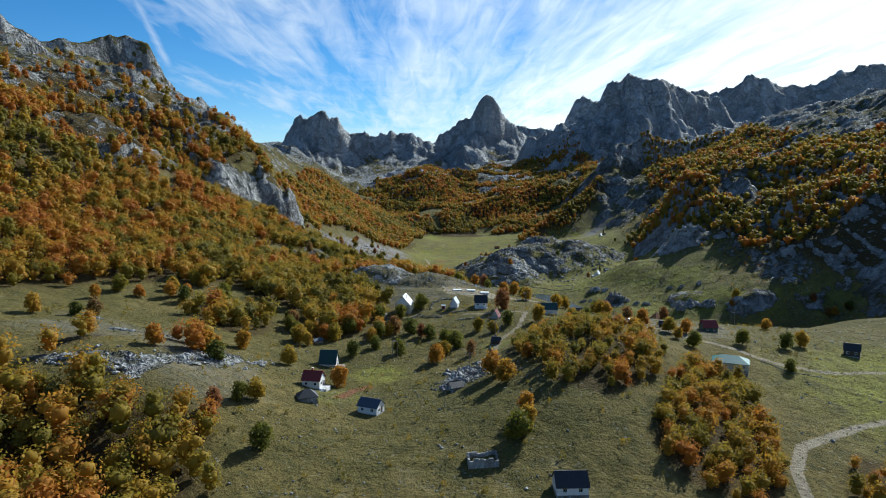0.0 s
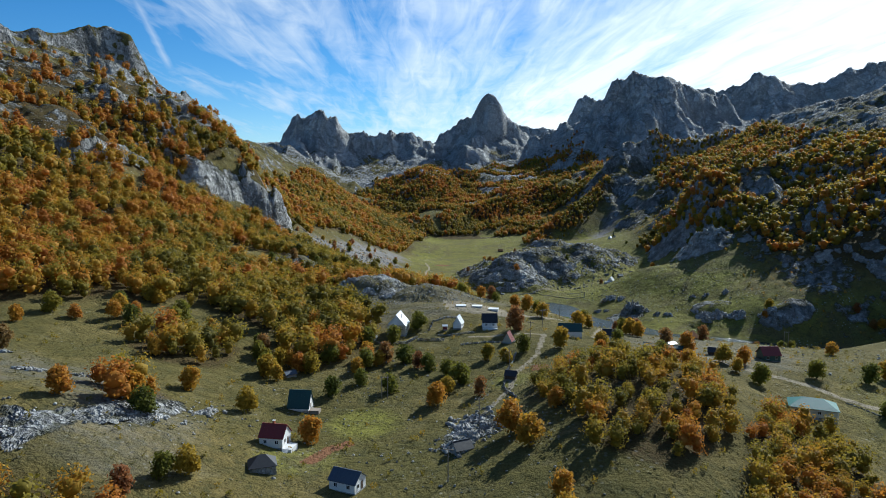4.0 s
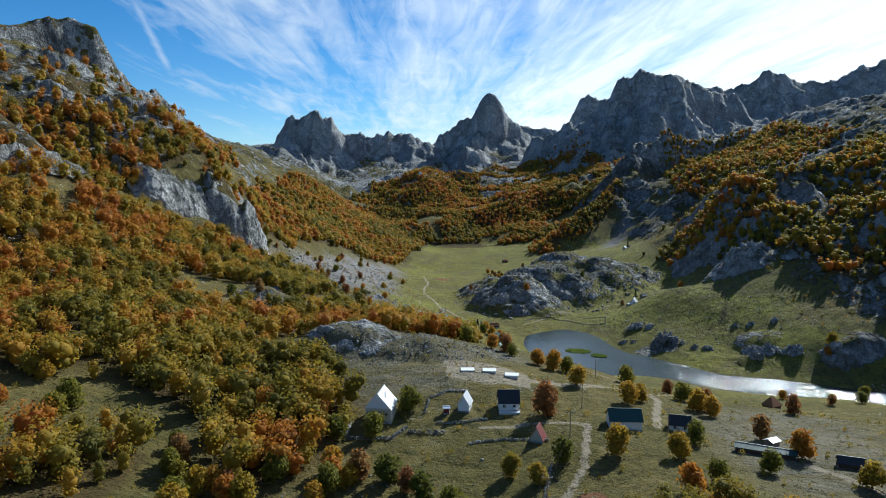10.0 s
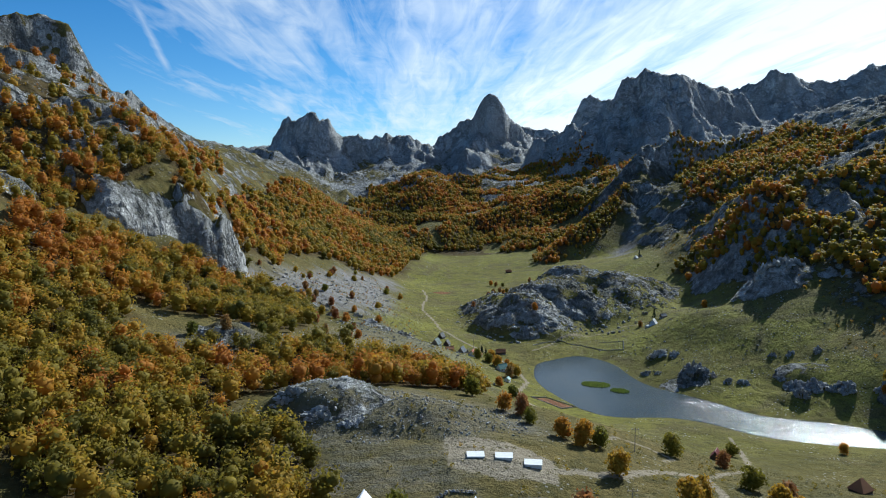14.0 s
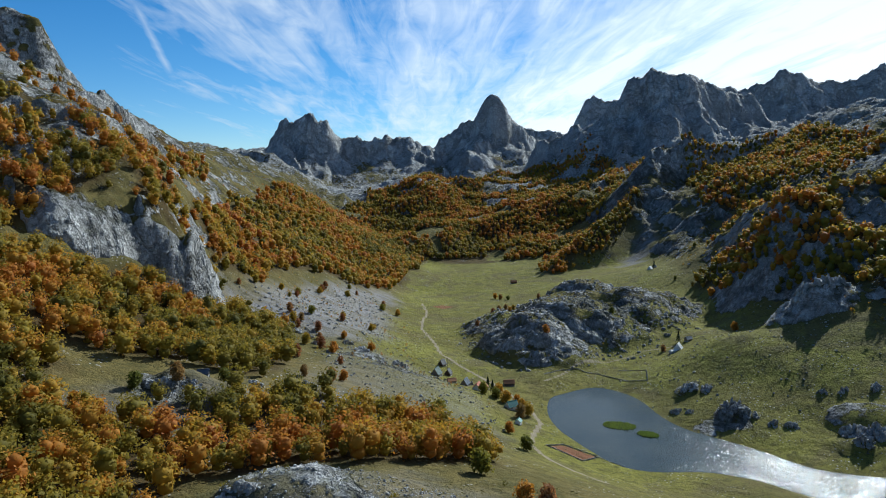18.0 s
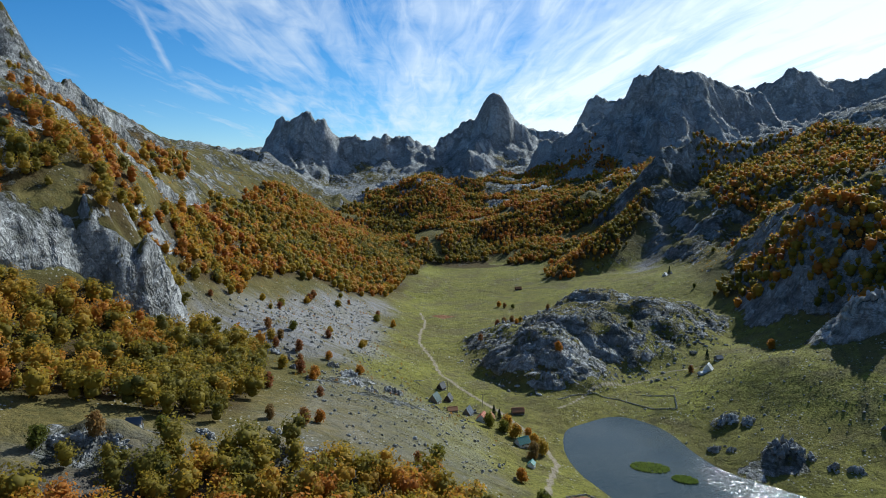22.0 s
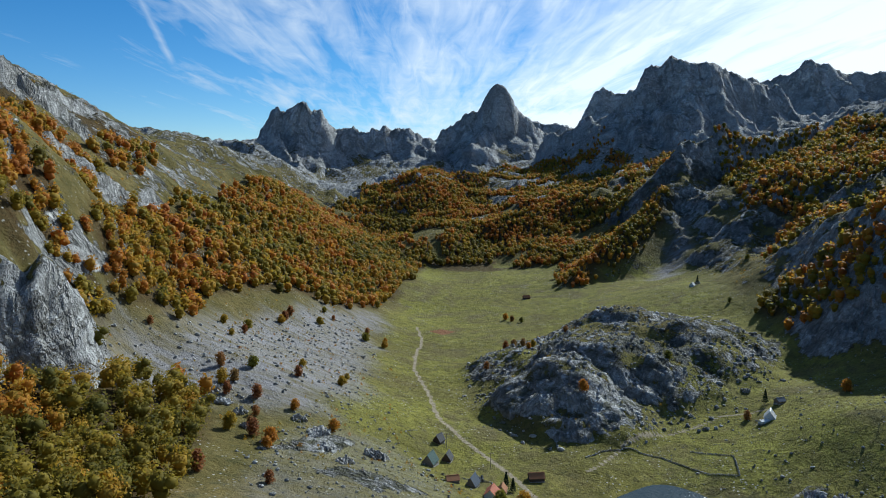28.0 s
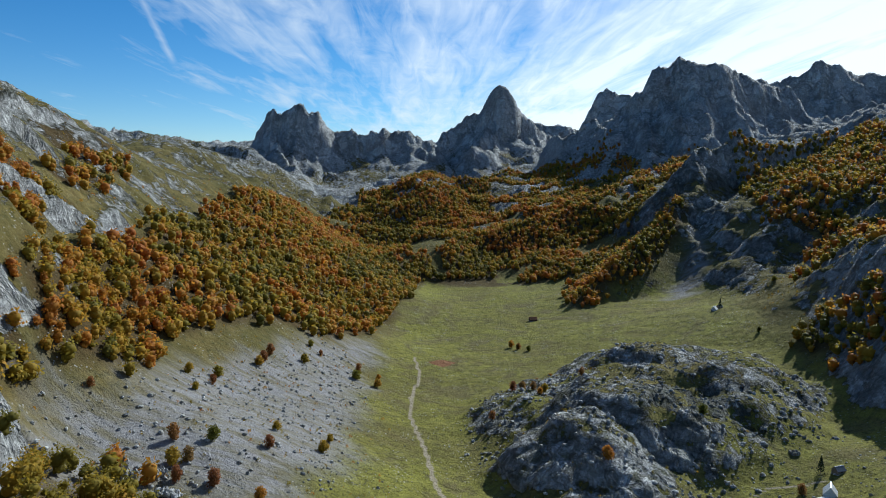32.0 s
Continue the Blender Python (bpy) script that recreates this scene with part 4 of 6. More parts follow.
TREE_KINDS = {
    "green": [tree_kind(s, "green", 5.8, 2.7, 1000, 0.33, "round beech still mostly green, with a short grey trunk", 9) for s in (1, 2, 3)],
    "gold": [tree_kind(s, "gold", 5.8, 2.6, 1000, 0.33, "round beech in golden-orange autumn leaf on dry turf") for s in (4, 5, 6)],
    "rust": [tree_kind(s, "rust", 6.2, 2.3, 880, 0.30, "beech in thinning rust-brown autumn leaf") for s in (7, 8)],
}
FIELD_TREES = {
    "west_meadow": [(-160, 259), (-146, 264), (-140, 266), (-159, 300), (-157, 318), (-147, 317), (-140, 337), (-130, 331), (-115, 340), (-80, 266), (-60, 259), (-67, 302), (-61, 294), (-57, 310), (-75, 324), (-79, 331), (-39, 284), (-31, 295), (-32, 318), (-38, 247), (-61, 205), (-57, 209), (-65, 195), (-97, 227), (-78, 231), (-84, 238), (-47, 183), (-20, 289), (-51, 329)],
    "chalet_meadow": [(-136, 325), (-128, 322), (-143, 344), (-136, 354), (-131, 353), (-114, 331), (-104, 293), (-88, 332), (-75, 318), (-72, 315), (-65, 297), (-64, 308), (-61, 311), (-56, 306), (-59, 319), (-51, 305), (-47, 318), (-36, 343), (-25, 344), (-15, 361), (-34, 306), (-32, 312), (-33, 323), (-27, 316), (-25, 319), (-18, 318), (-12, 313), (-8, 311)],
    "hamlet": [(28, 354), (44, 390), (87, 401), (87, 374), (44, 325), (21, 313), (29, 322), (-1, 304), (4, 295), (0, 286), (63, 304), (69, 338), (60, 324), (92, 347), (125, 394), (182, 519), (247, 588), (241, 582), (199, 500), (219, 507), (95, 329), (81, 317), (101, 308), (75, 269), (109, 308), (54, 298)],
    "east_field": [(138, 272), (151, 302), (161, 309), (314, 555), (324, 552), (305, 571), (310, 558), (246, 548), (165, 352), (131, 300), (104, 284), (101, 296), (18, 235), (22, 225), (31, 243), (15, 318), (11, 281), (-3, 276), (26, 200), (26, 193), (23, 187)],
    "lake_side": [(45, 418), (39, 415), (33, 419), (15, 441), (21, 438), (23, 428), (4, 469), (73, 433), (66, 384), (59, 375), (91, 434), (122, 501), (85, 381), (89, 385), (10, 668), (18, 665), (24, 662), (31, 668), (33, 658), (31, 640), (20, 672), (36, 648), (22, 600), (28, 572)],
    "scree": [(-75, 561), (-63, 564), (-59, 572), (-82, 658), (-95, 678), (-102, 708), (-120, 714), (-115, 705), (-113, 736), (-127, 730), (-138, 885), (-147, 831), (-93, 749), (-75, 776), (-88, 943), (-72, 943), (-64, 699), (-91, 516), (-20, 561), (-13, 579), (-98, 524), (-110, 508), (-124, 502), (-132, 478)],
    "scree_foot": [(-157, 815), (-144, 793), (-144, 815), (-116, 718), (-97, 691), (-91, 669), (-101, 670), (-83, 665), (-84, 708), (-97, 774), (-76, 795), (-89, 961), (-74, 965), (-116, 953), (-120, 920), (-138, 875), (-138, 899), (-125, 958), (-167, 740), (-94, 621), (-70, 622)],
    "rock_hill": [(27, 925), (32, 904), (41, 882), (38, 892), (45, 888), (10, 863), (48, 963), (57, 956), (69, 891), (62, 778), (124, 827), (153, 774), (240, 1025), (37, 1092), (52, 1074), (43, 1083), (209, 779), (293, 1117)],
}
TREE_RNG = np.random.default_rng(5)


def plant(kind, x, y, scale, turn, z):
    pool = TREE_KINDS[kind]
    t = copy_thing(pool[int(TREE_RNG.integers(len(pool)))], pose(x, y, z - 0.15, 0, 0, turn))
    s = scale * TREE_RNG.uniform(0.94, 1.06, 3)
    t.scale = (s[0], s[1], s[2])
    return t


def plant_fields():
    spots = [p for row in FIELD_TREES.values() for p in row]
    tops, _ = height(np.array([p[0] for p in spots]), np.array([p[1] for p in spots]))
    known = dict(zip(spots, tops.tolist()))
    for place_name, spots in FIELD_TREES.items():
        for x, y in spots:
            u = TREE_RNG.random()
            bare = place_name in ("scree", "scree_foot", "rock_hill")
            if bare:
                kind, s = ("rust" if u < 0.55 else "gold" if u < 0.85 else "green"), TREE_RNG.uniform(0.75, 1.4)
            else:
                kind, s = ("green" if u < 0.42 else "gold" if u < 0.9 else "rust"), TREE_RNG.uniform(1.0, 1.6)
            if (x, y) == (28, 354):
                kind, s = "rust", 2.0
            plant(kind, x, y, s, TREE_RNG.uniform(0, 360), known[(x, y)])
    for pool in TREE_KINDS.values():
        for k, t in enumerate(pool):   # the patterns themselves stand in the wood by the chalet
            x, y = -46 - 5 * k - 2 * len(pool[0].children), 352 + 6 * k + 3 * list(TREE_KINDS.values()).index(pool)
            t.matrix_basis = pose(x, y, ground_at(x, y))


plant_fields()


def scatter(rng, x0, x1, y0, y1, step):
    """Places on a loose lattice."""
    xs, ys = np.meshgrid(np.arange(x0, x1, step), np.arange(y0, y1, step))
    x = xs.ravel() + rng.uniform(-0.48, 0.48, xs.size) * step
    y = ys.ravel() + rng.uniform(-0.48, 0.48, xs.size) * step
    return x, y


def build_wood(name, label, box, step, leaves, spray, tall, seed, leave_out=None, hearts_kept=2, turned=0.54, full=1.0):
    """A wood as one piece: every tree with its own crown of leaf sprays."""
    rng = np.random.default_rng(seed)
    x, y = scatter(rng, *box, step)
    chance = wood_cover(x, y)
    z, rock = height(x, y)
    chance = chance * np.where((x < -150) & (y < 1250), 1 - 0.86 * smooth(178, 208, z + 26 * fbm(x, y, 60, 4, 17)), 1.0)
    for cx, cy, a, b in CLEARINGS:
        chance = chance * smooth(0.8, 1.15, np.hypot((x - cx) / a, (y - cy) / b) + 0.2 * fbm(x, y, 22, 3, 18))
    keep = (rng.random(len(x)) < chance * (1 - np.where((x > 225) & (y < 1150), 0.15, 0.85) * smooth(0.4, 0.8, rock))) & (z > LAKE_Z + 1.5) & (np.abs(np.arctan2(x, y + 150)) < radians(37))
    if leave_out is not None:
        keep &= ~leave_out(x, y)
    x, y, z = x[keep], y[keep], z[keep]
    pats = []
    for s in range(6):
        c, d, hearts = crown_points(rng, leaves, 1.0, 0.42, 5)
        hearts = [(h - h.mean(0)) * full + h.mean(0) for h in hearts[:hearts_kept]]
        pats.append(crown_mesh("crown", leaf_faces(rng, c, d, spray / tall), hearts))
    n = len(x)
    which, size = rng.integers(6, size=n), tall * rng.uniform(0.52, 1.22, n)
    turn = rng.uniform(0, 6.2832, n)
    patch = fbm(x, y, 75, 3, seed + 7) * 0.55 + fbm(x, y, 16, 2, seed + 9) * 0.35
    tint = np.clip(turned + 0.16 * ((x > 15) & (y < 310)) + patch + 0.24 * rng.normal(size=n) + 0.0012 * (z - 90) - 0.08 * smooth(180, 260, x), 0, 1)
    verts, tints, faces, base = [], [], [], 0
    for k in range(6):
        m = which == k
        p, pf = pats[k]
        c, s = np.cos(turn[m])[:, None], np.sin(turn[m])[:, None]
        wide = size[m][:, None] * 1.10
        v = np.stack([(p[None, :, 0] * c - p[None, :, 1] * s) * wide + x[m][:, None], (p[None, :, 0] * s + p[None, :, 1] * c) * wide + y[m][:, None], p[None, :, 2] * size[m][:, None] + z[m][:, None] - 0.3], -1)
        verts.append(v.reshape(-1, 3))
        tints.append(np.repeat(tint[m], len(p)))
        count = int(m.sum())
        faces.append((pf[None] + (np.arange(count) * len(p))[:, None, None]).reshape(-1, 3) + base)
        base += count * len(p)
    v = np.concatenate(verts)
    me = mesh_from(name, v, np.concatenate(faces), 3)
    attribute(me, "tint", np.concatenate(tints))
    me.materials.append(MAT["woods"])
    return tagged(new(name, me), label, "woodland", kind="stuff")


build_wood("beech_wood", "dense beech wood in green, gold and rust at the slope's foot", (-240, 160, 120, 690), 6.2, 200, 0.46, 12.2, 21, lambda x, y: ((x < -160) & (y < 235)) | ((x > 10) & (y < 320)), 3, 0.54)
build_wood("hill_wood", "thin olive and brown beeches on the steep near hill", (10, 160, 140, 320), 4.9, 380, 0.26, 7.4, 25, None, 3, 0.34)
build_wood("hillside_wood", "steep hillside of orange and green autumn beeches", (-560, -60, 160, 880), 6.4, 64, 0.80, 11.0, 22, lambda x, y: (x > -240) & (y < 690) & ~((x < -160) & (y < 235)), 3, 0.52, 1.15)
build_wood("valley_wood", "far slope covered in orange autumn beeches", (-340, 560, 640, 2420), 7.0, 14, 1.15, 11.4, 23, lambda x, y: ((y < 880) & (x < -60)) | ((x > 400) & (y < 1810)), 2, 0.60, 1.3)
build_wood("eastern_wood", "beeches in yellow autumn leaf between crags", (400, 740, 520, 1810), 7.8, 14, 1.15, 11.0, 24, None, 2, 0.45, 1.3)


# ---- houses ----
def box(bm, x0, x1, y0, y1, z0, z1):
    v = [bm.verts.new(p) for p in ((x0, y0, z0), (x1, y0, z0), (x1, y1, z0), (x0, y1, z0), (x0, y0, z1), (x1, y0, z1), (x1, y1, z1), (x0, y1, z1))]
    for f in ((0, 3, 2, 1), (4, 5, 6, 7), (0, 1, 5, 4), (1, 2, 6, 5), (2, 3, 7, 6), (3, 0, 4, 7)):
        bm.faces.new([v[i] for i in f])


def boxed(*sides):
    bm = bmesh.new()
    box(bm, *sides)
    return bm


def solid(corners, faces):
    bm = bmesh.new()
    v = [bm.verts.new(c) for c in corners]
    for f in faces:
        bm.faces.new([v[i] for i in f])
    bmesh.ops.recalc_face_normals(bm, faces=bm.faces)
    return bm


def slab(a, b, c, d, thick):
    """A plate over four corners, that thick downwards."""
    top = [Vector(p) for p in (a, b, c, d)]
    low = [p - Vector((0, 0, thick)) for p in top]
    return solid(top + low, ((0, 1, 2, 3), (7, 6, 5, 4), (0, 4, 5, 1), (1, 5, 6, 2), (2, 6, 7, 3), (3, 7, 4, 0)))


def window(parent, at, wide, tall, frame_mat):
    """A window in a wall that faces -y at its own place: frame, sill and two panes."""
    w = part("window", boxed(-wide / 2 - 0.08, wide / 2 + 0.08, -0.05, 0.06, -0.08, tall + 0.08), MAT[frame_mat], parent, at=at)
    for s in (-1, 1):
        x = s * wide / 4
        part("pane", boxed(x - wide / 4 + 0.04, x + wide / 4 - 0.04, -0.075, -0.055, 0.05, tall - 0.05), MAT["pane"], w)
    part("sill", boxed(-wide / 2 - 0.15, wide / 2 + 0.15, -0.16, -0.05, -0.14, -0.08), MAT["concrete"], w)
    return w


def house(kind, at, turn, size, wall, roof, label, category="house", over=0.35, chimney=False, windows=2, frame_mat="white", door="timber", hip=False, plinth=True, gable=None):
    """A house with a pitched roof, its ridge along its own x axis. size: length, depth, wall height, roof height."""
    lo, de, h, r = size
    x, y = at
    zs = [ground_at(x + a, y + b) for a, b in ((0, 0), (2, 2), (-2, -2), (2, -2), (-2, 2))]
    z = sum(zs) / 5
    top = tagged(new(kind), label, category)
    top.matrix_world = pose(x, y, z, 0, 0, turn)
    a, b = lo / 2, de / 2
    if plinth:
        part("plinth", boxed(-a - 0.12, a + 0.12, -b - 0.12, b + 0.12, -1.8, 0.25), MAT["stone"], top)
    if hip:
        part("wall", boxed(-a, a, -b, b, 0.1, h), MAT[wall], top)
        k, o = a - b * 0.9, over
        e = [(-a - o, -b - o, h), (a + o, -b - o, h), (a + o, b + o, h), (-a - o, b + o, h), (-k, 0, h + r), (k, 0, h + r)]
        for f in ((0, 1, 5, 4), (1, 2, 5), (2, 3, 4, 5), (3, 0, 4)):
            pts = [e[i] for i in f]
            n = len(pts)
            low = [(p[0], p[1], p[2] - 0.12) for p in pts]
            part("roof_slope", solid(pts + low, [tuple(range(n)), tuple(range(2 * n - 1, n - 1, -1))] + [(i, n + i, n + (i + 1) % n, (i + 1) % n) for i in range(n)]), MAT[roof], top)
    else:
        c = [(-a, -b, 0.1), (a, -b, 0.1), (a, b, 0.1), (-a, b, 0.1), (-a, -b, h), (a, -b, h), (a, b, h), (-a, b, h), (-a, 0, h + r - 0.06), (a, 0, h + r - 0.06)]
        part("wall", solid(c, ((0, 1, 5, 4), (2, 3, 7, 6), (1, 2, 6, 9, 5), (3, 0, 4, 8, 7), (0, 3, 2, 1), (4, 5, 9, 8), (6, 7, 8, 9))), MAT[wall], top)
        drop = over * r / b
        for s in (-1, 1):
            q = [(-a - over, s * (b + over), h - drop + 0.10), (a + over, s * (b + over), h - drop + 0.10), (a + over, 0, h + r + 0.10), (-a - over, 0, h + r + 0.10)]
            sl = part("roof_slope", slab(*(q if s < 0 else q[::-1]), 0.13), MAT[roof], top)
            if lo * r > 9:   # standing seams
                for i in range(1, int(lo / 0.9)):
                    u = -a - over + i * (lo + 2 * over) / int(lo / 0.9)
                    w = 0.035
                    p = [(u - w, s * (b + over), h - drop + 0.15), (u + w, s * (b + over), h - drop + 0.15), (u + w, 0, h + r + 0.15), (u - w, 0, h + r + 0.15)]
                    part("seam", slab(*(p if s < 0 else p[::-1]), 0.05), MAT[roof], sl)
        part("ridge_cap", boxed(-a - over, a + over, -0.14, 0.14, h + r + 0.05, h + r + 0.17), MAT[roof], top)
        if gable:
            for s in (-1, 1):
                part("gable_board", solid([(s * (a + 0.03), -b, h), (s * (a + 0.03), b, h), (s * (a + 0.03), 0, h + r - 0.1), (s * (a + 0.005), -b, h), (s * (a + 0.005), b, h), (s * (a + 0.005), 0, h + r - 0.1)], ((0, 1, 2), (5, 4, 3), (0, 3, 4, 1), (1, 4, 5, 2), (2, 5, 3, 0))), MAT[gable], top)
    if chimney:
        ch = part("chimney", boxed(-a * 0.1 - 0.3, -a * 0.1 + 0.3, -0.1, 0.5, h + r * 0.4, h + r + 0.9), MAT["orange"], top)
        part("chimney_cap", boxed(-a * 0.1 - 0.38, -a * 0.1 + 0.38, -0.18, 0.58, h + r + 0.9, h + r + 1.0), MAT["concrete"], ch)
    if h > 1.8:
        for i in range(windows):
            u = -a + lo * (i + 0.5) / windows
            window(top, pose(u, -b, h * 0.42), 0.9, 0.95, frame_mat)
        window(top, pose(a, -b * 0.4, h * 0.42, 0, 0, 90), 0.8, 0.95, frame_mat)
        dr = part("door", boxed(a - 0.02, a + 0.06, b * 0.1, b * 0.1 + 0.95, 0.25, 2.25), MAT[door], top)
        part("handle", boxed(a + 0.06, a + 0.12, b * 0.1 + 0.1, b * 0.1 + 0.2, 1.2, 1.26), MAT["wire"], dr)
    else:
        dr = part("door", boxed(a - 0.02, a + 0.06, -0.42, 0.42, 0.2, min(1.9, h + r * 0.6)), MAT[door], top)
        part("handle", boxed(a + 0.06, a + 0.11, 0.25, 0.33, 1.0, 1.06), MAT["wire"], dr)
    return top


red_house = house("cottage", (-46, 240), -8, (6.6, 5.6, 3.2, 2.6), "white", "red", "whitewashed cottage with a dark red roof and a brick chimney", chimney=True)
part("porch_slab", boxed(3.3, 6.0, -3.4, 1.2, -1.2, 0.35), MAT["concrete"], red_house)
for i in range(4):
    part("step", boxed(3.6, 5.2, -3.4 - 0.32 * (i + 1), -3.4 - 0.32 * i, -1.2, 0.2 - 0.18 * i), MAT["concrete"], red_house)
house("hut", (-44, 222), 20, (6.2, 5.2, 1.6, 2.2), "stone", "black", "low stone hut with a dark steep roof in the hollow", hip=True)
house("shed", (-22, 217), -22, (7.0, 5.0, 2.7, 1.9), "white", "slate", "white-walled shed with a blue-grey metal roof on the meadow")
green_cabin = house("cabin", (-47, 272), -3, (6.6, 5.4, 1.5, 4.6), "white", "green_roof", "steep cabin with a dark green roof reaching low over white walls")
part("terrace_deck", boxed(3.4, 6.6, -2.6, 0.2, -0.9, 0.3), MAT["plank"], green_cabin)
chalet = house("chalet", (-24, 358), 84, (9.0, 8.2, 4.4, 4.6), "cream", "zinc", "tall chalet with a pale metal roof and cream boarded gable", gable="white", windows=3)
part("balcony", boxed(-5.8, -4.5, -3.2, 3.2, 2.7, 2.85), MAT["timber"], chalet)
for i in range(7):
    part("baluster", boxed(-5.8, -5.7, -3.2 + i * 1.05, -3.1 + i * 1.05, 2.85, 3.8), MAT["timber"], chalet)
part("rail", boxed(-5.82, -5.7, -3.2, 3.2, 3.8, 3.9), MAT["timber"], chalet)
part("stove_pipe", boxed(-2.2, -1.95, -1.9, -1.65, 5.5, 9.2), MAT["black"], chalet)
house("cabin", (3, 360), 78, (5.2, 3.6, 2.5, 2.9), "white", "zinc", "narrow white cabin with a steep pale metal roof", windows=1)
house("outhouse", (-3, 358), 5, (1.8, 1.6, 1.9, 0.35), "red", "zinc", "small red outhouse with a flat pale lid", category="shed", windows=0)
black_house = house("cottage", (17, 360), 2, (6.4, 5.6, 2.9, 3.2), "white", "black", "white cottage with a steep black roof and a veranda")
part("veranda_floor", boxed(-3.3, 3.3, -4.6, -2.8, -1.6, 0.2), MAT["concrete"], black_house)
for i in range(8):
    part("veranda_post", boxed(-3.25 + i * 0.92, -3.15 + i * 0.92, -4.55, -4.45, 0.2, 1.2), MAT["white"], black_house)
part("veranda_rail", boxed(-3.3, 3.3, -4.58, -4.42, 1.2, 1.3), MAT["white"], black_house)
house("hut", (24, 337), 70, (3.8, 3.6, 1.1, 3.2), "cream", "red", "small hut with a steep bright red roof among stones", windows=0)
house("house", (51, 347), -2, (9.4, 6.2, 2.9, 2.6), "white", "green_roof", "long white house with a dark blue-green metal roof", windows=0)
house("cottage", (69, 351), -14, (6.0, 4.6, 2.4, 2.2), "white", "black", "white cottage with a dark brown roof beside the track")
house("lean_to", (86, 331), -24, (15.0, 3.6, 1.7, 0.7), "timber", "green_roof", "long low shed under blue-green sheeting", category="shed", windows=3, frame_mat="plank")
house("shelter", (104, 322), -20, (6.0, 3.2, 1.6, 1.3), "timber", "black", "low shelter under a dark rounded tarpaulin", category="shed", windows=1, frame_mat="plank")
house("hut", (92, 340), 30, (3.2, 2.6, 1.9, 0.5), "plank", "zinc", "small plank hut with a pale tin lid", windows=0)
house("cabin", (124, 322), 4, (6.6, 5.6, 2.6, 2.6), "green_roof", "red", "cabin with dark green walls and a dark red roof", frame_mat="plank")
pavilion = house("pavilion", (113, 268), -22, (12.5, 8.0, 2.9, 2.2), "cream", "teal", "cream pavilion with a hipped teal roof and a porch", hip=True, windows=4, over=0.6)
for i in range(5):
    part("porch_post", boxed(6.4, 6.56, -3.8 + i * 1.85, -3.64 + i * 1.85, -0.6, 2.8), MAT["white"], pavilion)
house("cabin", (181, 304), -30, (6.2, 5.4, 3.0, 2.4), "timber", "black", "dark red-brown log cabin with a grey roof", windows=2)
house("barn", (34, 166), 4, (7.6, 5.6, 2.5, 2.6), "white", "black", "small barn with a dark sheet roof and white wall", category="barn")
house("hut", (127, 415), 30, (5.4, 4.6, 1.4, 3.6), "timber", "rusty", "steep hut with a brown shingled roof", hip=True, windows=0)
house("hut", (98, 458), 60, (4.2, 3.6, 1.9, 2.6), "timber", "red", "small brown hut with a steep dark red roof", windows=1, frame_mat="plank")
white_hut = house("hut", (162, 767), 62, (6.4, 5.4, 1.6, 3.6), "white", "zinc", "steep white hut with a pale metal roof by the pasture", windows=0)
house("shed", (157, 763), 20, (5.0, 2.6, 1.6, 0.5), "white", "concrete", "low white annex with a flat pale roof", windows=1)
house("shed", (176, 786), 20, (5.0, 3.6, 1.9, 1.6), "plank", "slate", "weathered plank shed with a grey roof", windows=1, frame_mat="plank")
house("hut", (237, 1117), 50, (5.0, 4.4, 1.6, 2.8), "white", "zinc", "lone white hut on the high pasture", windows=0)
house("hut", (244, 1122), 20, (4.4, 3.6, 1.6, 1.8), "plank", "slate", "grey hut beside a dark spruce", windows=0)
house("barn", (68, 1198), 10, (8.0, 5.0, 2.2, 2.2), "timber", "rusty", "brown barn on the valley meadow", category="barn", windows=0)
house("cabin", (-21, 712), 70, (6.6, 5.8, 1.6, 4.0), "plank", "green_roof", "steep hamlet cabin with a dark green roof", windows=0)
house("hut", (-13, 722), 75, (5.0, 4.2, 1.6, 3.0), "timber", "black", "steep dark shingled hut beside the dirt road", windows=0)
house("hut", (-18, 740), 60, (4.8, 4.2, 1.6, 3.0), "timber", "black", "steep blackened hut above the dirt road", windows=0)
house("shed", (-10, 691), 15, (5.4, 4.0, 1.6, 1.4), "plank", "rusty", "low shed with a rusty brown roof", windows=0)
house("hut", (-1, 692), 70, (6.0, 4.6, 1.5, 3.4), "plank", "slate", "grey steep-roofed hut between stone walls", windows=0)
house("cottage", (7, 680), 75, (6.4, 5.2, 2.5, 2.4), "white", "orange", "white hamlet cottage with an orange-red tiled roof")
house("hut", (12, 690), 80, (4.6, 3.8, 1.8, 2.2), "plank", "rusty", "brown hut beside two spruces", windows=0)
house("barn", (29, 710), 8, (7.0, 4.4, 2.0, 1.8), "timber", "rusty", "barn with a rusty orange roof by the dirt road", category="barn", windows=0)
house("cottage", (27, 654), 30, (6.4, 5.2, 2.3, 2.6), "white", "teal", "cottage with a teal roof half hidden by trees", windows=2)
house("hut", (29, 628), 70, (3.4, 3.0, 1.9, 1.3), "white", "teal", "small pale hut with a teal lid on the bank", windows=1)
house("hut", (-106, 522), 10, (4.2, 3.2, 1.3, 1.4), "stone", "slate", "small stone hut at the edge of the wood", windows=0)
house("hut", (-58, 300), 40, (3.8, 2.8, 1.1, 0.9), "plank", "slate", "low grey plank shed on the meadow", windows=0)
house("hut", (5, 232), 30, (4.6, 3.8, 1.2, 1.6), "stone", "black", "dark stone hut built among the rocks", windows=0)
house("hut", (22, 292), -15, (3.6, 3.2, 1.8, 1.2), "timber", "black", "dark brown hut under the trees", windows=0)


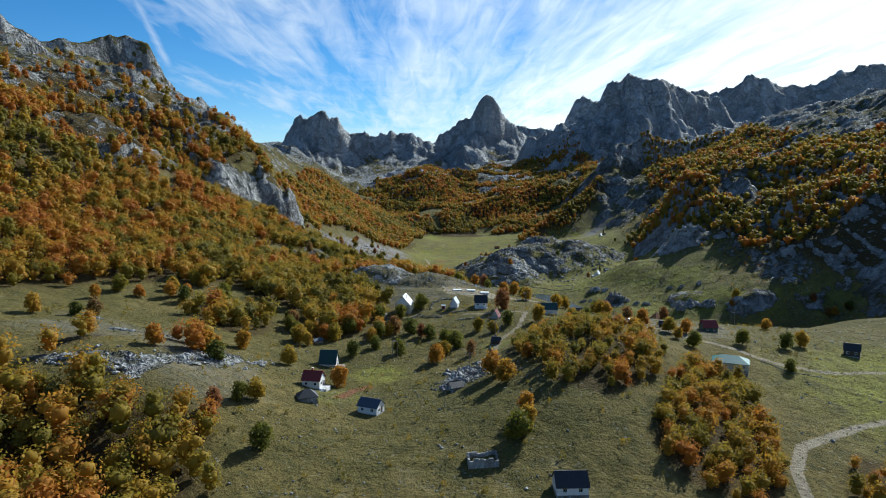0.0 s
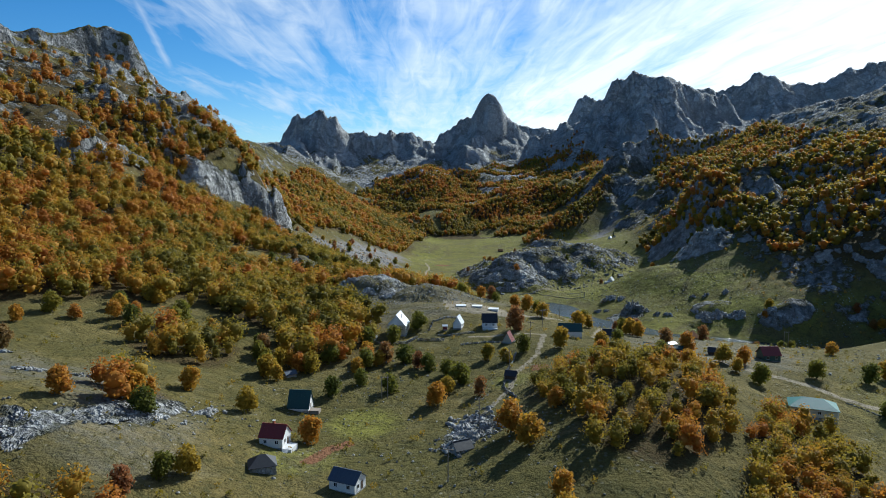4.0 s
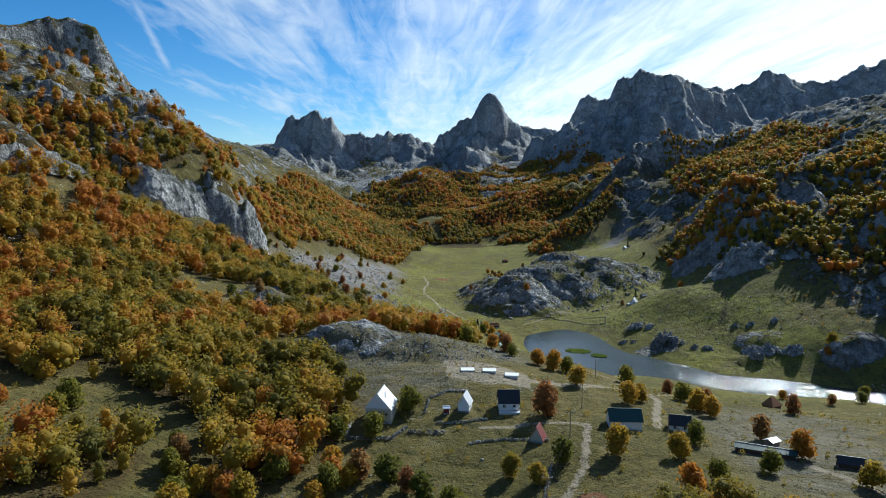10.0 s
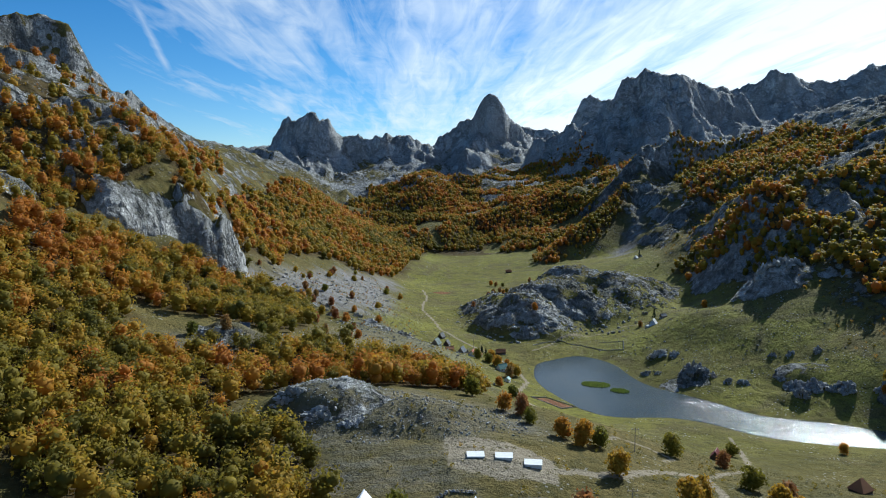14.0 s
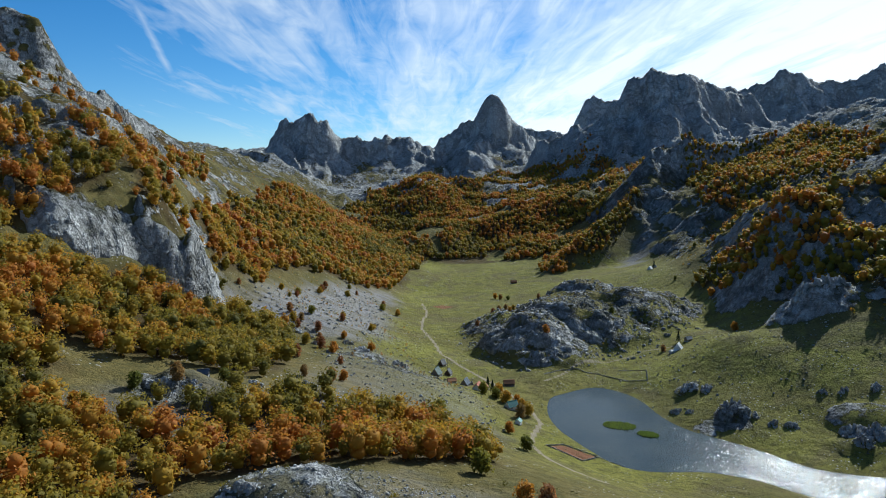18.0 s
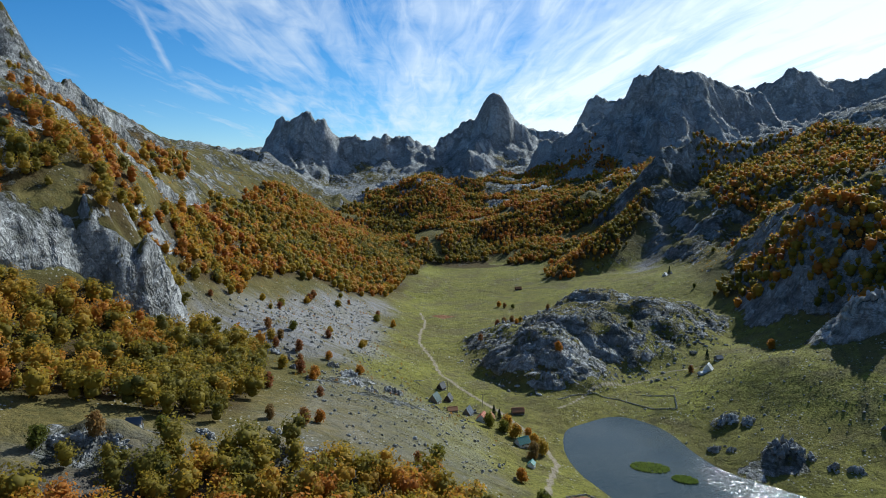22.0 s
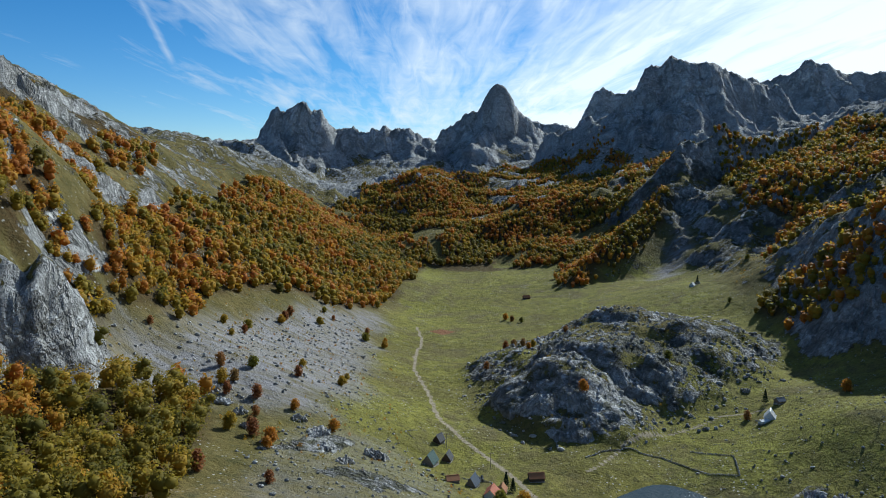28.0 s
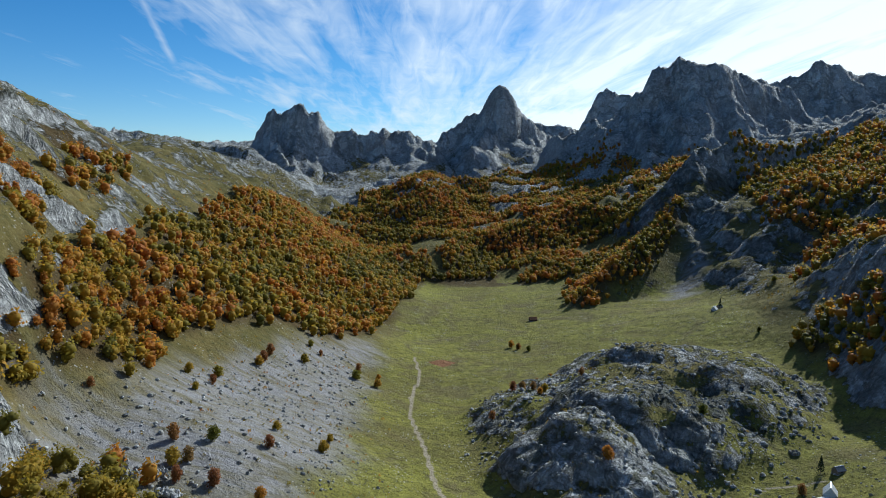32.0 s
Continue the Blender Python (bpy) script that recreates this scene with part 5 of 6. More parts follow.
def ruin(at, turn, lo, de, h, label):
    """Roofless stone walls, each of its own uneven height."""
    rng = random.Random(int(at[0] * 7 + at[1]))
    top = tagged(new("ruin"), label, "ruin")
    top.matrix_world = pose(at[0], at[1], ground_at(*at), 0, 0, turn)
    for x0, x1, y0, y1 in ((-lo / 2, lo / 2, -de / 2, -de / 2 + 0.5), (-lo / 2, lo / 2, de / 2 - 0.5, de / 2), (-lo / 2, -lo / 2 + 0.5, -de / 2 + 0.5, de / 2 - 0.5), (lo / 2 - 0.5, lo / 2, -de / 2 + 0.5, de / 2 - 0.5)):
        n = 6
        for i in range(n):
            bm = bmesh.new()
            if x1 - x0 > y1 - y0:
                box(bm, x0 + (x1 - x0) * i / n, x0 + (x1 - x0) * (i + 1) / n - 0.01, y0, y1, -0.8, h * rng.uniform(0.55, 1.0))
            else:
                box(bm, x0, x1, y0 + (y1 - y0) * i / n, y0 + (y1 - y0) * (i + 1) / n - 0.01, -0.8, h * rng.uniform(0.55, 1.0))
            part("wall", bm, MAT["stone"], top)
    return top


ruin((13, 178), 5, 8.0, 5.5, 2.0, "roofless stone ruin with a rubble floor")
ruin((24, 826), 20, 5.0, 4.0, 1.8, "small roofless stone hut under the crag")
ruin((167, 811), 10, 4.5, 3.5, 1.8, "roofless stone hut on the pasture")
ruin((1, 702), 5, 6.0, 3.5, 1.5, "roofless stone ruin in the hamlet")

for k, (x, y, turn) in enumerate(((4, 390, 2), (12, 389.5, -3), (20, 387, -6))):
    z = max(ground_at(x + a, y + b) for a in (-2, 0, 2) for b in (-1.5, 0, 1.5))
    pad = tagged(new("foundation_slab"), "fresh white concrete foundation on a gravel terrace", "foundation", "foundations on the terrace")
    pad.matrix_world = pose(x, y, z + 0.12, 0, 0, turn)
    part("slab", boxed(-2.5, 2.5, -1.9, 1.9, 0.12, 0.4), MAT["white"], pad)
    part("footing", boxed(-2.3, 2.3, -1.7, 1.7, -1.6, 0.12), MAT["concrete"], pad)


# ---- walls of field stone, loose rock, shrubs ----
def stone_shapes(rng, n):
    """A few rough low-poly stones of about one metre."""
    out = []
    for i in range(n):
        bm = bmesh.new()
        bmesh.ops.create_icosphere(bm, subdivisions=1, radius=0.5)
        k = rng.uniform(0.6, 1.25, 3) * np.array([1.0, 1.0, 0.75])
        v = np.array([list(p.co) for p in bm.verts]) * k
        v *= rng.uniform(0.74, 1.2, (len(v), 1))
        bm.verts.index_update()
        f = np.array([[q.index for q in face.verts] for face in bm.faces])
        bm.free()
        out.append((v, f))
    return out


STONE_RNG = np.random.default_rng(77)
STONES = stone_shapes(STONE_RNG, 9)


def stone_mesh(name, x, y, z, size):
    verts, faces, base = [], [], 0
    for i in range(len(x)):
        v, f = STONES[i % 9]
        a = STONE_RNG.uniform(0, 6.2832)
        c, s = math.cos(a), math.sin(a)
        w = v * size[i]
        verts.append(np.stack([w[:, 0] * c - w[:, 1] * s + x[i], w[:, 0] * s + w[:, 1] * c + y[i], w[:, 2] + z[i]], -1))
        faces.append(f + base)
        base += len(v)
    me = mesh_from(name, np.concatenate(verts), np.concatenate(faces), 3)
    me.materials.append(MAT["stone"])
    return me


def dry_wall(line, high, label):
    """A dry-stone wall laid along a line."""
    xs, ys, hs = [], [], []
    for (x0, y0), (x1, y1) in zip(line[:-1], line[1:]):
        n = max(2, int(math.hypot(x1 - x0, y1 - y0) / 0.42))
        for i in range(n):
            for k in range(max(1, int(high / 0.42))):
                t = (i + STONE_RNG.uniform(0, 1)) / n
                xs.append(x0 + t * (x1 - x0) + STONE_RNG.uniform(-0.25, 0.25))
                ys.append(y0 + t * (y1 - y0) + STONE_RNG.uniform(-0.25, 0.25))
                hs.append(0.1 + 0.40 * k)
    x, y = np.array(xs), np.array(ys)
    z = height(x, y)[0] + np.array(hs)
    tagged(new("dry_stone_wall", stone_mesh("dry_stone_wall", x, y, z, STONE_RNG.uniform(0.5, 0.85, len(x)))), label, "stone wall", "field walls")


for line, high, label in (
        ([(-33, 352), (-33, 343), (-19, 342), (-15, 350)], 1.5, "retaining wall of grey stone below the chalet garden"),
        ([(-15, 346), (-3, 345)], 1.3, "retaining wall of grey stone on the terraced meadow"),
        ([(-6, 352), (2, 351), (10, 352)], 1.1, "low curved stone wall below the white cabin"),
        ([(-10, 358), (-9, 368), (-3, 372), (4, 371)], 0.9, "tumbled stone wall round the cabin plot"),
        ([(26, 322), (21, 300), (19, 284), (22, 268)], 1.2, "tumbled stone wall along the grassy lane"),
        ([(27, 336), (14, 338), (4, 337)], 1.2, "broad bank of field stones below the red hut"),
        ([(56, 734), (66, 742), (82, 745), (96, 738), (104, 728), (112, 718), (124, 712), (128, 730), (112, 744)], 0.9, "dry-stone enclosure at the head of the lake"),
        ([(41, 599), (51, 608), (68, 598), (57, 585), (41, 599)], 1.0, "stone wall round a tilled plot on the shore"),
        ([(68, 598), (78, 588), (88, 594)], 0.7, "low stone wall running out along the shore"),
        ([(130, 280), (140, 270), (150, 268)], 0.8, "bank of field stones beside the gravel road"),
        ([(-6, 700), (8, 702), (8, 697)], 0.9, "stone wall between the hamlet huts"),
        ([(-30, 748), (-36, 742), (-30, 736)], 0.8, "curved stone wall above the hamlet")):
    dry_wall(line, high, label)


def loose_stones(name, label, count, chooser, sizes, seed):
    rng = np.random.default_rng(seed)
    x, y = chooser(rng, count)
    z, _ = height(x, y)
    keep = z > LAKE_Z + 0.3
    x, y, z = x[keep], y[keep], z[keep]
    s = sizes[0] * (sizes[1] / sizes[0]) ** (rng.random(len(x)) ** 2.2)
    tagged(new(name, stone_mesh(name, x, y, z + 0.12 * s, s)), label, "stones", kind="stuff")


def among(outline, spread=0.0):
    def choose(rng, n):
        xs, ys = [p[0] for p in outline], [p[1] for p in outline]
        x, y = rng.uniform(min(xs), max(xs), n * 4), rng.uniform(min(ys), max(ys), n * 4)
        k = inside(x, y, outline) + spread * fbm(x, y, 14, 3, 7) > 0
        return x[k][:n], y[k][:n]
    return choose


loose_stones("scree_blocks", "pale limestone blocks strewn over the scree", 1500, among(SCREES[0], 12), (0.5, 3.2), 1)
loose_stones("slope_stones", "grey stones on the turf above the hamlet", 1300, among([(-90, 640), (-40, 560), (20, 600), (10, 660), (-30, 720), (-60, 800), (-80, 740)], 10), (0.4, 2.4), 2)
loose_stones("meadow_stones", "scattered grey stones on the dry meadow", 900, among([(-60, 160), (30, 160), (40, 260), (0, 330), (-40, 330), (-70, 270)], 16), (0.3, 1.1), 3)
loose_stones("ledge_stones", "broken pale rock along the ledge", 220, among([(-125, 205), (-92, 198), (-72, 225), (-62, 255), (-75, 262), (-92, 222), (-125, 214)], 5), (0.4, 2.0), 4)
loose_stones("shore_stones", "dark boulders on the green hill and shore", 900, among([(120, 650), (240, 600), (260, 800), (150, 850), (70, 760), (120, 700)], 18), (0.4, 2.2), 5)
loose_stones("knoll_stones", "pale broken stones over the bare knoll", 2200, among([(-72, 412), (-30, 400), (0, 400), (26, 416), (14, 444), (-50, 454)], 6), (0.25, 1.2), 6)
loose_stones("field_stones", "grey stones in the green eastern field", 500, among([(95, 200), (150, 200), (240, 330), (180, 420), (110, 330), (150, 280)], 16), (0.3, 1.5), 7)
loose_stones("valley_stones", "stones on the valley meadow", 800, among([(-60, 800), (20, 860), (60, 1000), (120, 1100), (100, 1300), (-60, 1300), (-80, 950)], 20), (0.4, 1.8), 8)
loose_stones("outcrop_stones", "broken rock among the crags by the lane", 420, among([(-4, 236), (4, 228), (18, 245), (14, 268), (0, 262)], 4), (0.5, 2.6), 9)
loose_stones("crag_blocks", "blocks broken out of the rocky hill", 3400, among([(-8, 830), (30, 752), (80, 745), (160, 800), (230, 890), (200, 950), (120, 985), (10, 960)], 20), (0.6, 4.2), 10)


def build_shrubs(name, label, count, chooser, tall, seed, low=0.0, high=1.0):
    """Low shrubs of many leaf sprays."""
    rng = np.random.default_rng(seed)
    x, y = chooser(rng, count)
    z, rock = height(x, y)
    k = (z > LAKE_Z + 0.6)
    x, y, z = x[k], y[k], z[k]
    verts, tints = [], []
    for i in range(len(x)):
        c, d, _ = crown_points(rng, 26, 1.0, 0.55, 3)
        s = tall * rng.uniform(0.5, 1.4)
        verts.append(leaf_faces(rng, c, d, 0.13) * s + np.array([x[i], y[i], z[i] - 0.2 * s]))
        tints.append(np.full(26 * 4, rng.uniform(low, high)))
    v = np.concatenate(verts)
    me = mesh_from(name, v, np.arange(len(v)).reshape(-1, 4), 4)
    attribute(me, "tint", np.concatenate(tints))
    me.materials.append(MAT["woods"])
    tagged(new(name, me), label, "shrubs", kind="stuff")


build_shrubs("meadow_shrubs", "low bushes scattered over the meadows", 700, among([(-170, 240), (-60, 160), (60, 160), (150, 260), (200, 420), (60, 470), (-60, 430), (-150, 330)], 24), 1.8, 31, 0.0, 0.55)
build_shrubs("slope_shrubs", "small rusty bushes on the scree and rock", 420, among([(-185, 700), (-70, 640), (20, 640), (-50, 800), (-80, 1000), (-130, 1000), (-170, 850)], 24), 1.6, 32, 0.2, 1.0)
build_shrubs("crag_shrubs", "dark bushes in the clefts of the rocky hill", 300, among([(10, 800), (60, 740), (210, 850), (220, 930), (120, 1000), (20, 940)], 20), 1.7, 33, 0.0, 0.6)
build_shrubs("east_shrubs", "bushes on the eastern crags", 1100, among([(250, 560), (330, 520), (420, 900), (360, 1250), (270, 1150), (260, 800)], 20), 2.2, 34, 0.0, 0.8)
build_shrubs("high_shrubs", "bushes on the western heights", 600, among([(-230, 600), (-480, 500), (-480, 1250), (-330, 1500), (-260, 1000), (-210, 720)], 30), 2.4, 35, 0.3, 1.0)


def build_tussocks(name, label, count, chooser, seed):
    """Rough grass in tufts of a few blades."""
    rng = np.random.default_rng(seed)
    x, y = chooser(rng, count)
    z, rock = height(x, y)
    k = (z > LAKE_Z + 0.6) & (rock < 0.5)
    x, y, z = x[k], y[k], z[k]
    n, blades = len(x), 6
    base = np.repeat(np.stack([x, y, z - 0.05], -1), blades, 0) + np.c_[rng.normal(scale=0.35, size=(n * blades, 2)), np.zeros(n * blades)]
    tip = base + np.c_[rng.normal(scale=0.35, size=(n * blades, 2)), rng.uniform(0.12, 0.32, n * blades)]
    w = np.c_[rng.normal(scale=0.22, size=(n * blades, 2)), np.zeros(n * blades)]
    me = mesh_from(name, np.stack([base - w, base + w, tip], 1).reshape(-1, 3), np.arange(3 * n * blades).reshape(-1, 3), 3)
    attribute(me, "tint", np.repeat(rng.random(n), blades * 3))
    me.materials.append(MAT["tuft"])
    tagged(new(name, me), label, "grass", kind="stuff")


MAT["tuft"] = leaf_material("tuft", [(0.13, 0.125, 0.040), (0.19, 0.165, 0.06), (0.26, 0.215, 0.09)], "attribute")
build_tussocks("meadow_grass", "tufts of rough dry grass on the near meadows", 9000, among([(-150, 190), (-50, 130), (110, 130), (200, 250), (240, 420), (60, 480), (-60, 440), (-150, 340)], 20), 41)
build_tussocks("hill_grass", "long green grass on the hill above the lake", 1500, among([(130, 700), (150, 655), (200, 605), (250, 600), (262, 680), (240, 740), (200, 780), (150, 780)], 10), 43)
build_tussocks("valley_grass", "tufts of rough grass round the lake and hamlet", 7000, among([(-90, 640), (20, 560), (130, 640), (240, 600), (240, 800), (150, 860), (60, 1000), (-70, 960)], 20), 42)


# ---- spruces, reeds, poles and wires ----
def spruce(x, y, tall, label):
    rng = np.random.default_rng(int(x + y))
    top = tagged(new("spruce"), label, "tree")
    top.matrix_world = pose(x, y, ground_at(x, y))
    part("trunk", trunk_mesh(rng, tall, 0.16, 3), MAT["bark"], top)
    n = 520
    t = rng.random(n) ** 0.7
    a = rng.uniform(0, 6.2832, n)
    r = tall * 0.24 * (1 - t) * (0.75 + 0.3 * np.sin(t * 40)) + 0.1
    c = np.stack([r * np.cos(a), r * np.sin(a), tall * (0.06 + 0.94 * t)], -1)
    d = np.stack([np.cos(a), np.sin(a), np.full(n, 0.5)], -1)
    v = leaf_faces(rng, c, d, 0.34)
    me = mesh_from("crown", v, np.arange(len(v)).reshape(-1, 4), 4)
    me.materials.append(MAT["needles"])
    new("crown", me).parent = top


MAT["needles"] = leaf_material("needles", [(0.012, 0.026, 0.012), (0.020, 0.040, 0.016)], "object")
for x, y, h in ((14, 696, 8.0), (17, 694, 6.5), (241, 1114, 11.0), (169, 789, 9.0)):
    spruce(x, y, h, "dark green spruce standing beside a hut")


def reeds(cx, cy, a, b, turn, label):
    rng = np.random.default_rng(int(cx))
    n = 1500
    r, t = np.sqrt(rng.random(n)), rng.uniform(0, 6.2832, n)
    u, v = a * r * np.cos(t), b * r * np.sin(t)
    c, s = math.cos(radians(turn)), math.sin(radians(turn))
    base = np.stack([cx + u * c - v * s, cy + u * s + v * c, np.full(n, LAKE_Z - 0.1)], -1)
    tip = base + np.stack([rng.normal(scale=0.25, size=n), rng.normal(scale=0.25, size=n), rng.uniform(0.5, 1.1, n)], -1)
    w = np.stack([rng.normal(scale=0.22, size=n), rng.normal(scale=0.22, size=n), np.zeros(n)], -1)
    me = mesh_from("reed_bed", np.stack([base - w, base + w, tip], 1).reshape(-1, 3), np.arange(3 * n).reshape(-1, 3), 3)
    me.materials.append(MAT["reed"])
    tagged(new("reed_bed", me), label, "reeds", kind="stuff")


reeds(89, 643, 9.5, 6.0, -12, "green reed island in the shallow lake")
reeds(102, 630, 6.0, 4.2, -25, "small green reed island in the shallow lake")


def pole(x, y, tall, twin=False):
    top = tagged(new("power_pole"), "weathered wooden power pole with a crossarm", "power pole", "poles of the power line")
    top.matrix_world = pose(x, y, ground_at(x, y))
    for s in ((-1, 1) if twin else (0,)):
        bm = bmesh.new()
        bmesh.ops.create_cone(bm, segments=7, radius1=0.15, radius2=0.10, depth=tall + 1, cap_ends=True, matrix=Matrix.Translation((s * 1.0, 0, tall / 2 - 0.5)))
        part("post", bm, MAT["plank"], top)
    part("crossarm", boxed(-1.3, 1.3, -0.07, 0.07, tall - 0.7, tall - 0.55), MAT["plank"], top)
    for u in (-1.1, 0.0, 1.1):
        part("insulator", boxed(u - 0.06, u + 0.06, -0.06, 0.06, tall - 0.55, tall - 0.3), MAT["white"], top)
    return Vector((x, y, ground_at(x, y) + tall - 0.3))


def wires(spots, tall):
    tops = [pole(x, y, tall) for x, y in spots]
    for a, b in zip(tops[:-1], tops[1:]):
        for u in (-1.1, 0.0, 1.1):
            bm = bmesh.new()
            rings = []
            for i in range(9):
                t = i / 8
                p = a.lerp(b, t) + Vector((u, 0, -1.6 * 4 * t * (1 - t) * 0.5))
                rings.append([bm.verts.new(p + Vector(o)) for o in ((0.012, 0, 0), (-0.006, 0, 0.011), (-0.006, 0, -0.011))])
            for r0, r1 in zip(rings[:-1], rings[1:]):
                for i in range(3):
                    bm.faces.new((r0[i], r0[(i + 1) % 3], r1[(i + 1) % 3], r1[i]))
            me = bpy.data.meshes.new("power_line")
            bm.to_mesh(me)
            bm.free()
            me.materials.append(MAT["wire"])
            tagged(new("power_line", me), "thin grey wire strung between poles", "power line", "wires of the power line")


wires([(2, 215), (10, 250), (22, 300), (33, 336), (41, 362), (58, 425)], 8.5)
for x, y in ((64, 346), (160, 382), (-21, 282), (-14, 735), (8, 720)):
    pole(x, y, 8.0, twin=(x, y) in ((160, 382), (-21, 282)))


# ---- craggy outcrops ----
def outcrop(x, y, wide, deep, tall, turn, label, seed):
    """A crag of broken blocks: each block is cut by planes along the rock's joints."""
    rng = np.random.default_rng(seed)
    c, s = math.cos(radians(turn)), math.sin(radians(turn))
    foot = ground_at(x, y)
    crag = tagged(new("rock_outcrop"), label, "rock outcrop", "rock outcrops")
    crag.matrix_world = pose(x, y, foot, 0, 0, turn)
    count = int(12 + wide * 1.7)
    turns, reaches = rng.uniform(0, 6.2832, count), np.sqrt(rng.random(count))
    px, py = wide * 0.5 * reaches * np.cos(turns), deep * 0.5 * reaches * np.sin(turns)
    lifts = height(x + px * c - py * s, y + px * s + py * c)[0] - foot
    for cx, cy, r, lift in zip(px.tolist(), py.tolist(), reaches.tolist(), lifts.tolist()):
        bm = bmesh.new()
        top = tall * (1 - 0.75 * r * r) * rng.uniform(0.7, 1.1)
        size = (wide * rng.uniform(0.06, 0.19), deep * rng.uniform(0.09, 0.25), (top * 0.75 + 0.5) * rng.uniform(0.6, 1.0))
        made = bmesh.ops.create_icosphere(bm, subdivisions=2, radius=1.0)["verts"]
        spin = Matrix.Rotation(rng.normal(scale=0.35), 3, "Z") @ Matrix.Rotation(rng.normal(scale=0.22), 3, "X") @ Matrix.Rotation(rng.normal(scale=0.22), 3, "Y")
        cuts = [Vector(rng.normal(size=3)).normalized() for _ in range(10)]
        reach = [rng.uniform(0.40, 0.75) for _ in cuts]
        for v in made:
            co = v.co.copy()
            for cut, q in zip(cuts, reach):
                over = co.dot(cut) - q
                if over > 0:
                    co -= cut * over
            co *= 1 + rng.normal(scale=0.03)
            v.co = spin @ Vector((co.x * size[0], co.y * size[1], co.z * size[2])) + Vector((cx, cy, top * 0.35))
        bmesh.ops.translate(bm, verts=bm.verts, vec=(0, 0, lift))
        part("block", bm, MAT["stone"], crag)


for k, (x, y, w, d, t, turn) in enumerate((
        (154, 644, 15, 11, 6.5, 20), (163, 640, 9, 7, 4, 0), (142, 682, 13, 6, 3.5, 15), (152, 679, 9, 6, 4, 40), (127, 660, 8, 5, 3.5, -20), (134, 656, 5, 4, 2.5, 0),
        (172, 630, 8, 5, 3, 30), (180, 627, 9, 5, 3, -10), (205, 612, 14, 9, 6, -30), (214, 606, 16, 10, 6.5, -35), (203, 599, 9, 6, 5, -30), (226, 598, 14, 9, 6, -35), (244, 585, 13, 8, 5, -30),
        (240, 742, 18, 9, 6, 15), (254, 738, 18, 9, 7, 0), (266, 742, 14, 9, 6, -10), (230, 748, 11, 7, 4, 30), (208, 650, 6, 4, 2.5, 0), (218, 646, 7, 4, 2.5, 20), (232, 640, 8, 5, 3, 40))):
    outcrop(x, y, w, d, t, turn, "craggy grey limestone outcrop on the lake's green shore", 100 + k)
for k, (x, y, w, d, t, turn) in enumerate(((8, 240, 9, 6, 2.2, 60), (6, 248, 8, 5, 2.4, 70), (9, 256, 8, 5, 2.0, 100), (3, 236, 6, 4, 1.6, 20), (12, 246, 6, 4, 2.0, 0))):
    outcrop(x, y, w, d, t, turn, "pale broken limestone heaped among grass beside the lane", 140 + k)
for k, (x, y, w, d, t, turn) in enumerate(((-114, 206, 12, 6, 1.0, 8), (-98, 204, 9, 6, 1.2, 20), (-82, 222, 11, 8, 1.0, 58), (-76, 232, 8, 6, 0.9, 30), (-68, 248, 9, 3, 1.0, 72), (-118, 246, 9, 4, 0.7, 5), (-104, 250, 7, 4, 0.7, 15), (-138, 262, 8, 4, 0.7, 0))):
    outcrop(x, y, w, d, t, turn, "pale weathered limestone ledge above the meadow", 160 + k)
for k, (x, y, w, d, t, turn) in enumerate(((-114, 696, 9, 6, 3.5, 10), (-104, 690, 7, 5, 3, 40), (-122, 706, 8, 6, 4, 60), (-132, 700, 9, 7, 5, 30), (-139, 708, 8, 6, 4, 0), (-128, 690, 7, 5, 3, 80), (-96, 676, 6, 4, 2.5, 20), (-70, 690, 14, 7, 4, 60), (-62, 676, 12, 6, 3.5, 70), (-52, 662, 10, 5, 3, 60), (-80, 700, 7, 5, 3, 0), (-44, 690, 12, 9, 4, 30))):
    outcrop(x, y, w, d, t, turn, "grey limestone blocks at the foot of the scree", 190 + k)
for k, (x, y, w, d, t, turn) in enumerate(((-58, 424, 12, 5, 2.2, 10), (-46, 416, 12, 5, 2.4, 0), (-35, 412, 8, 4, 1.8, -10), (-118, 506, 12, 4, 1.6, 10), (-104, 508, 9, 4, 1.4, 0), (-88, 534, 9, 4, 1.3, -30), (-70, 550, 8, 4, 1.3, -30))):
    outcrop(x, y, w, d, t, turn, "pale limestone ledge under the bare grassy knoll", 220 + k)


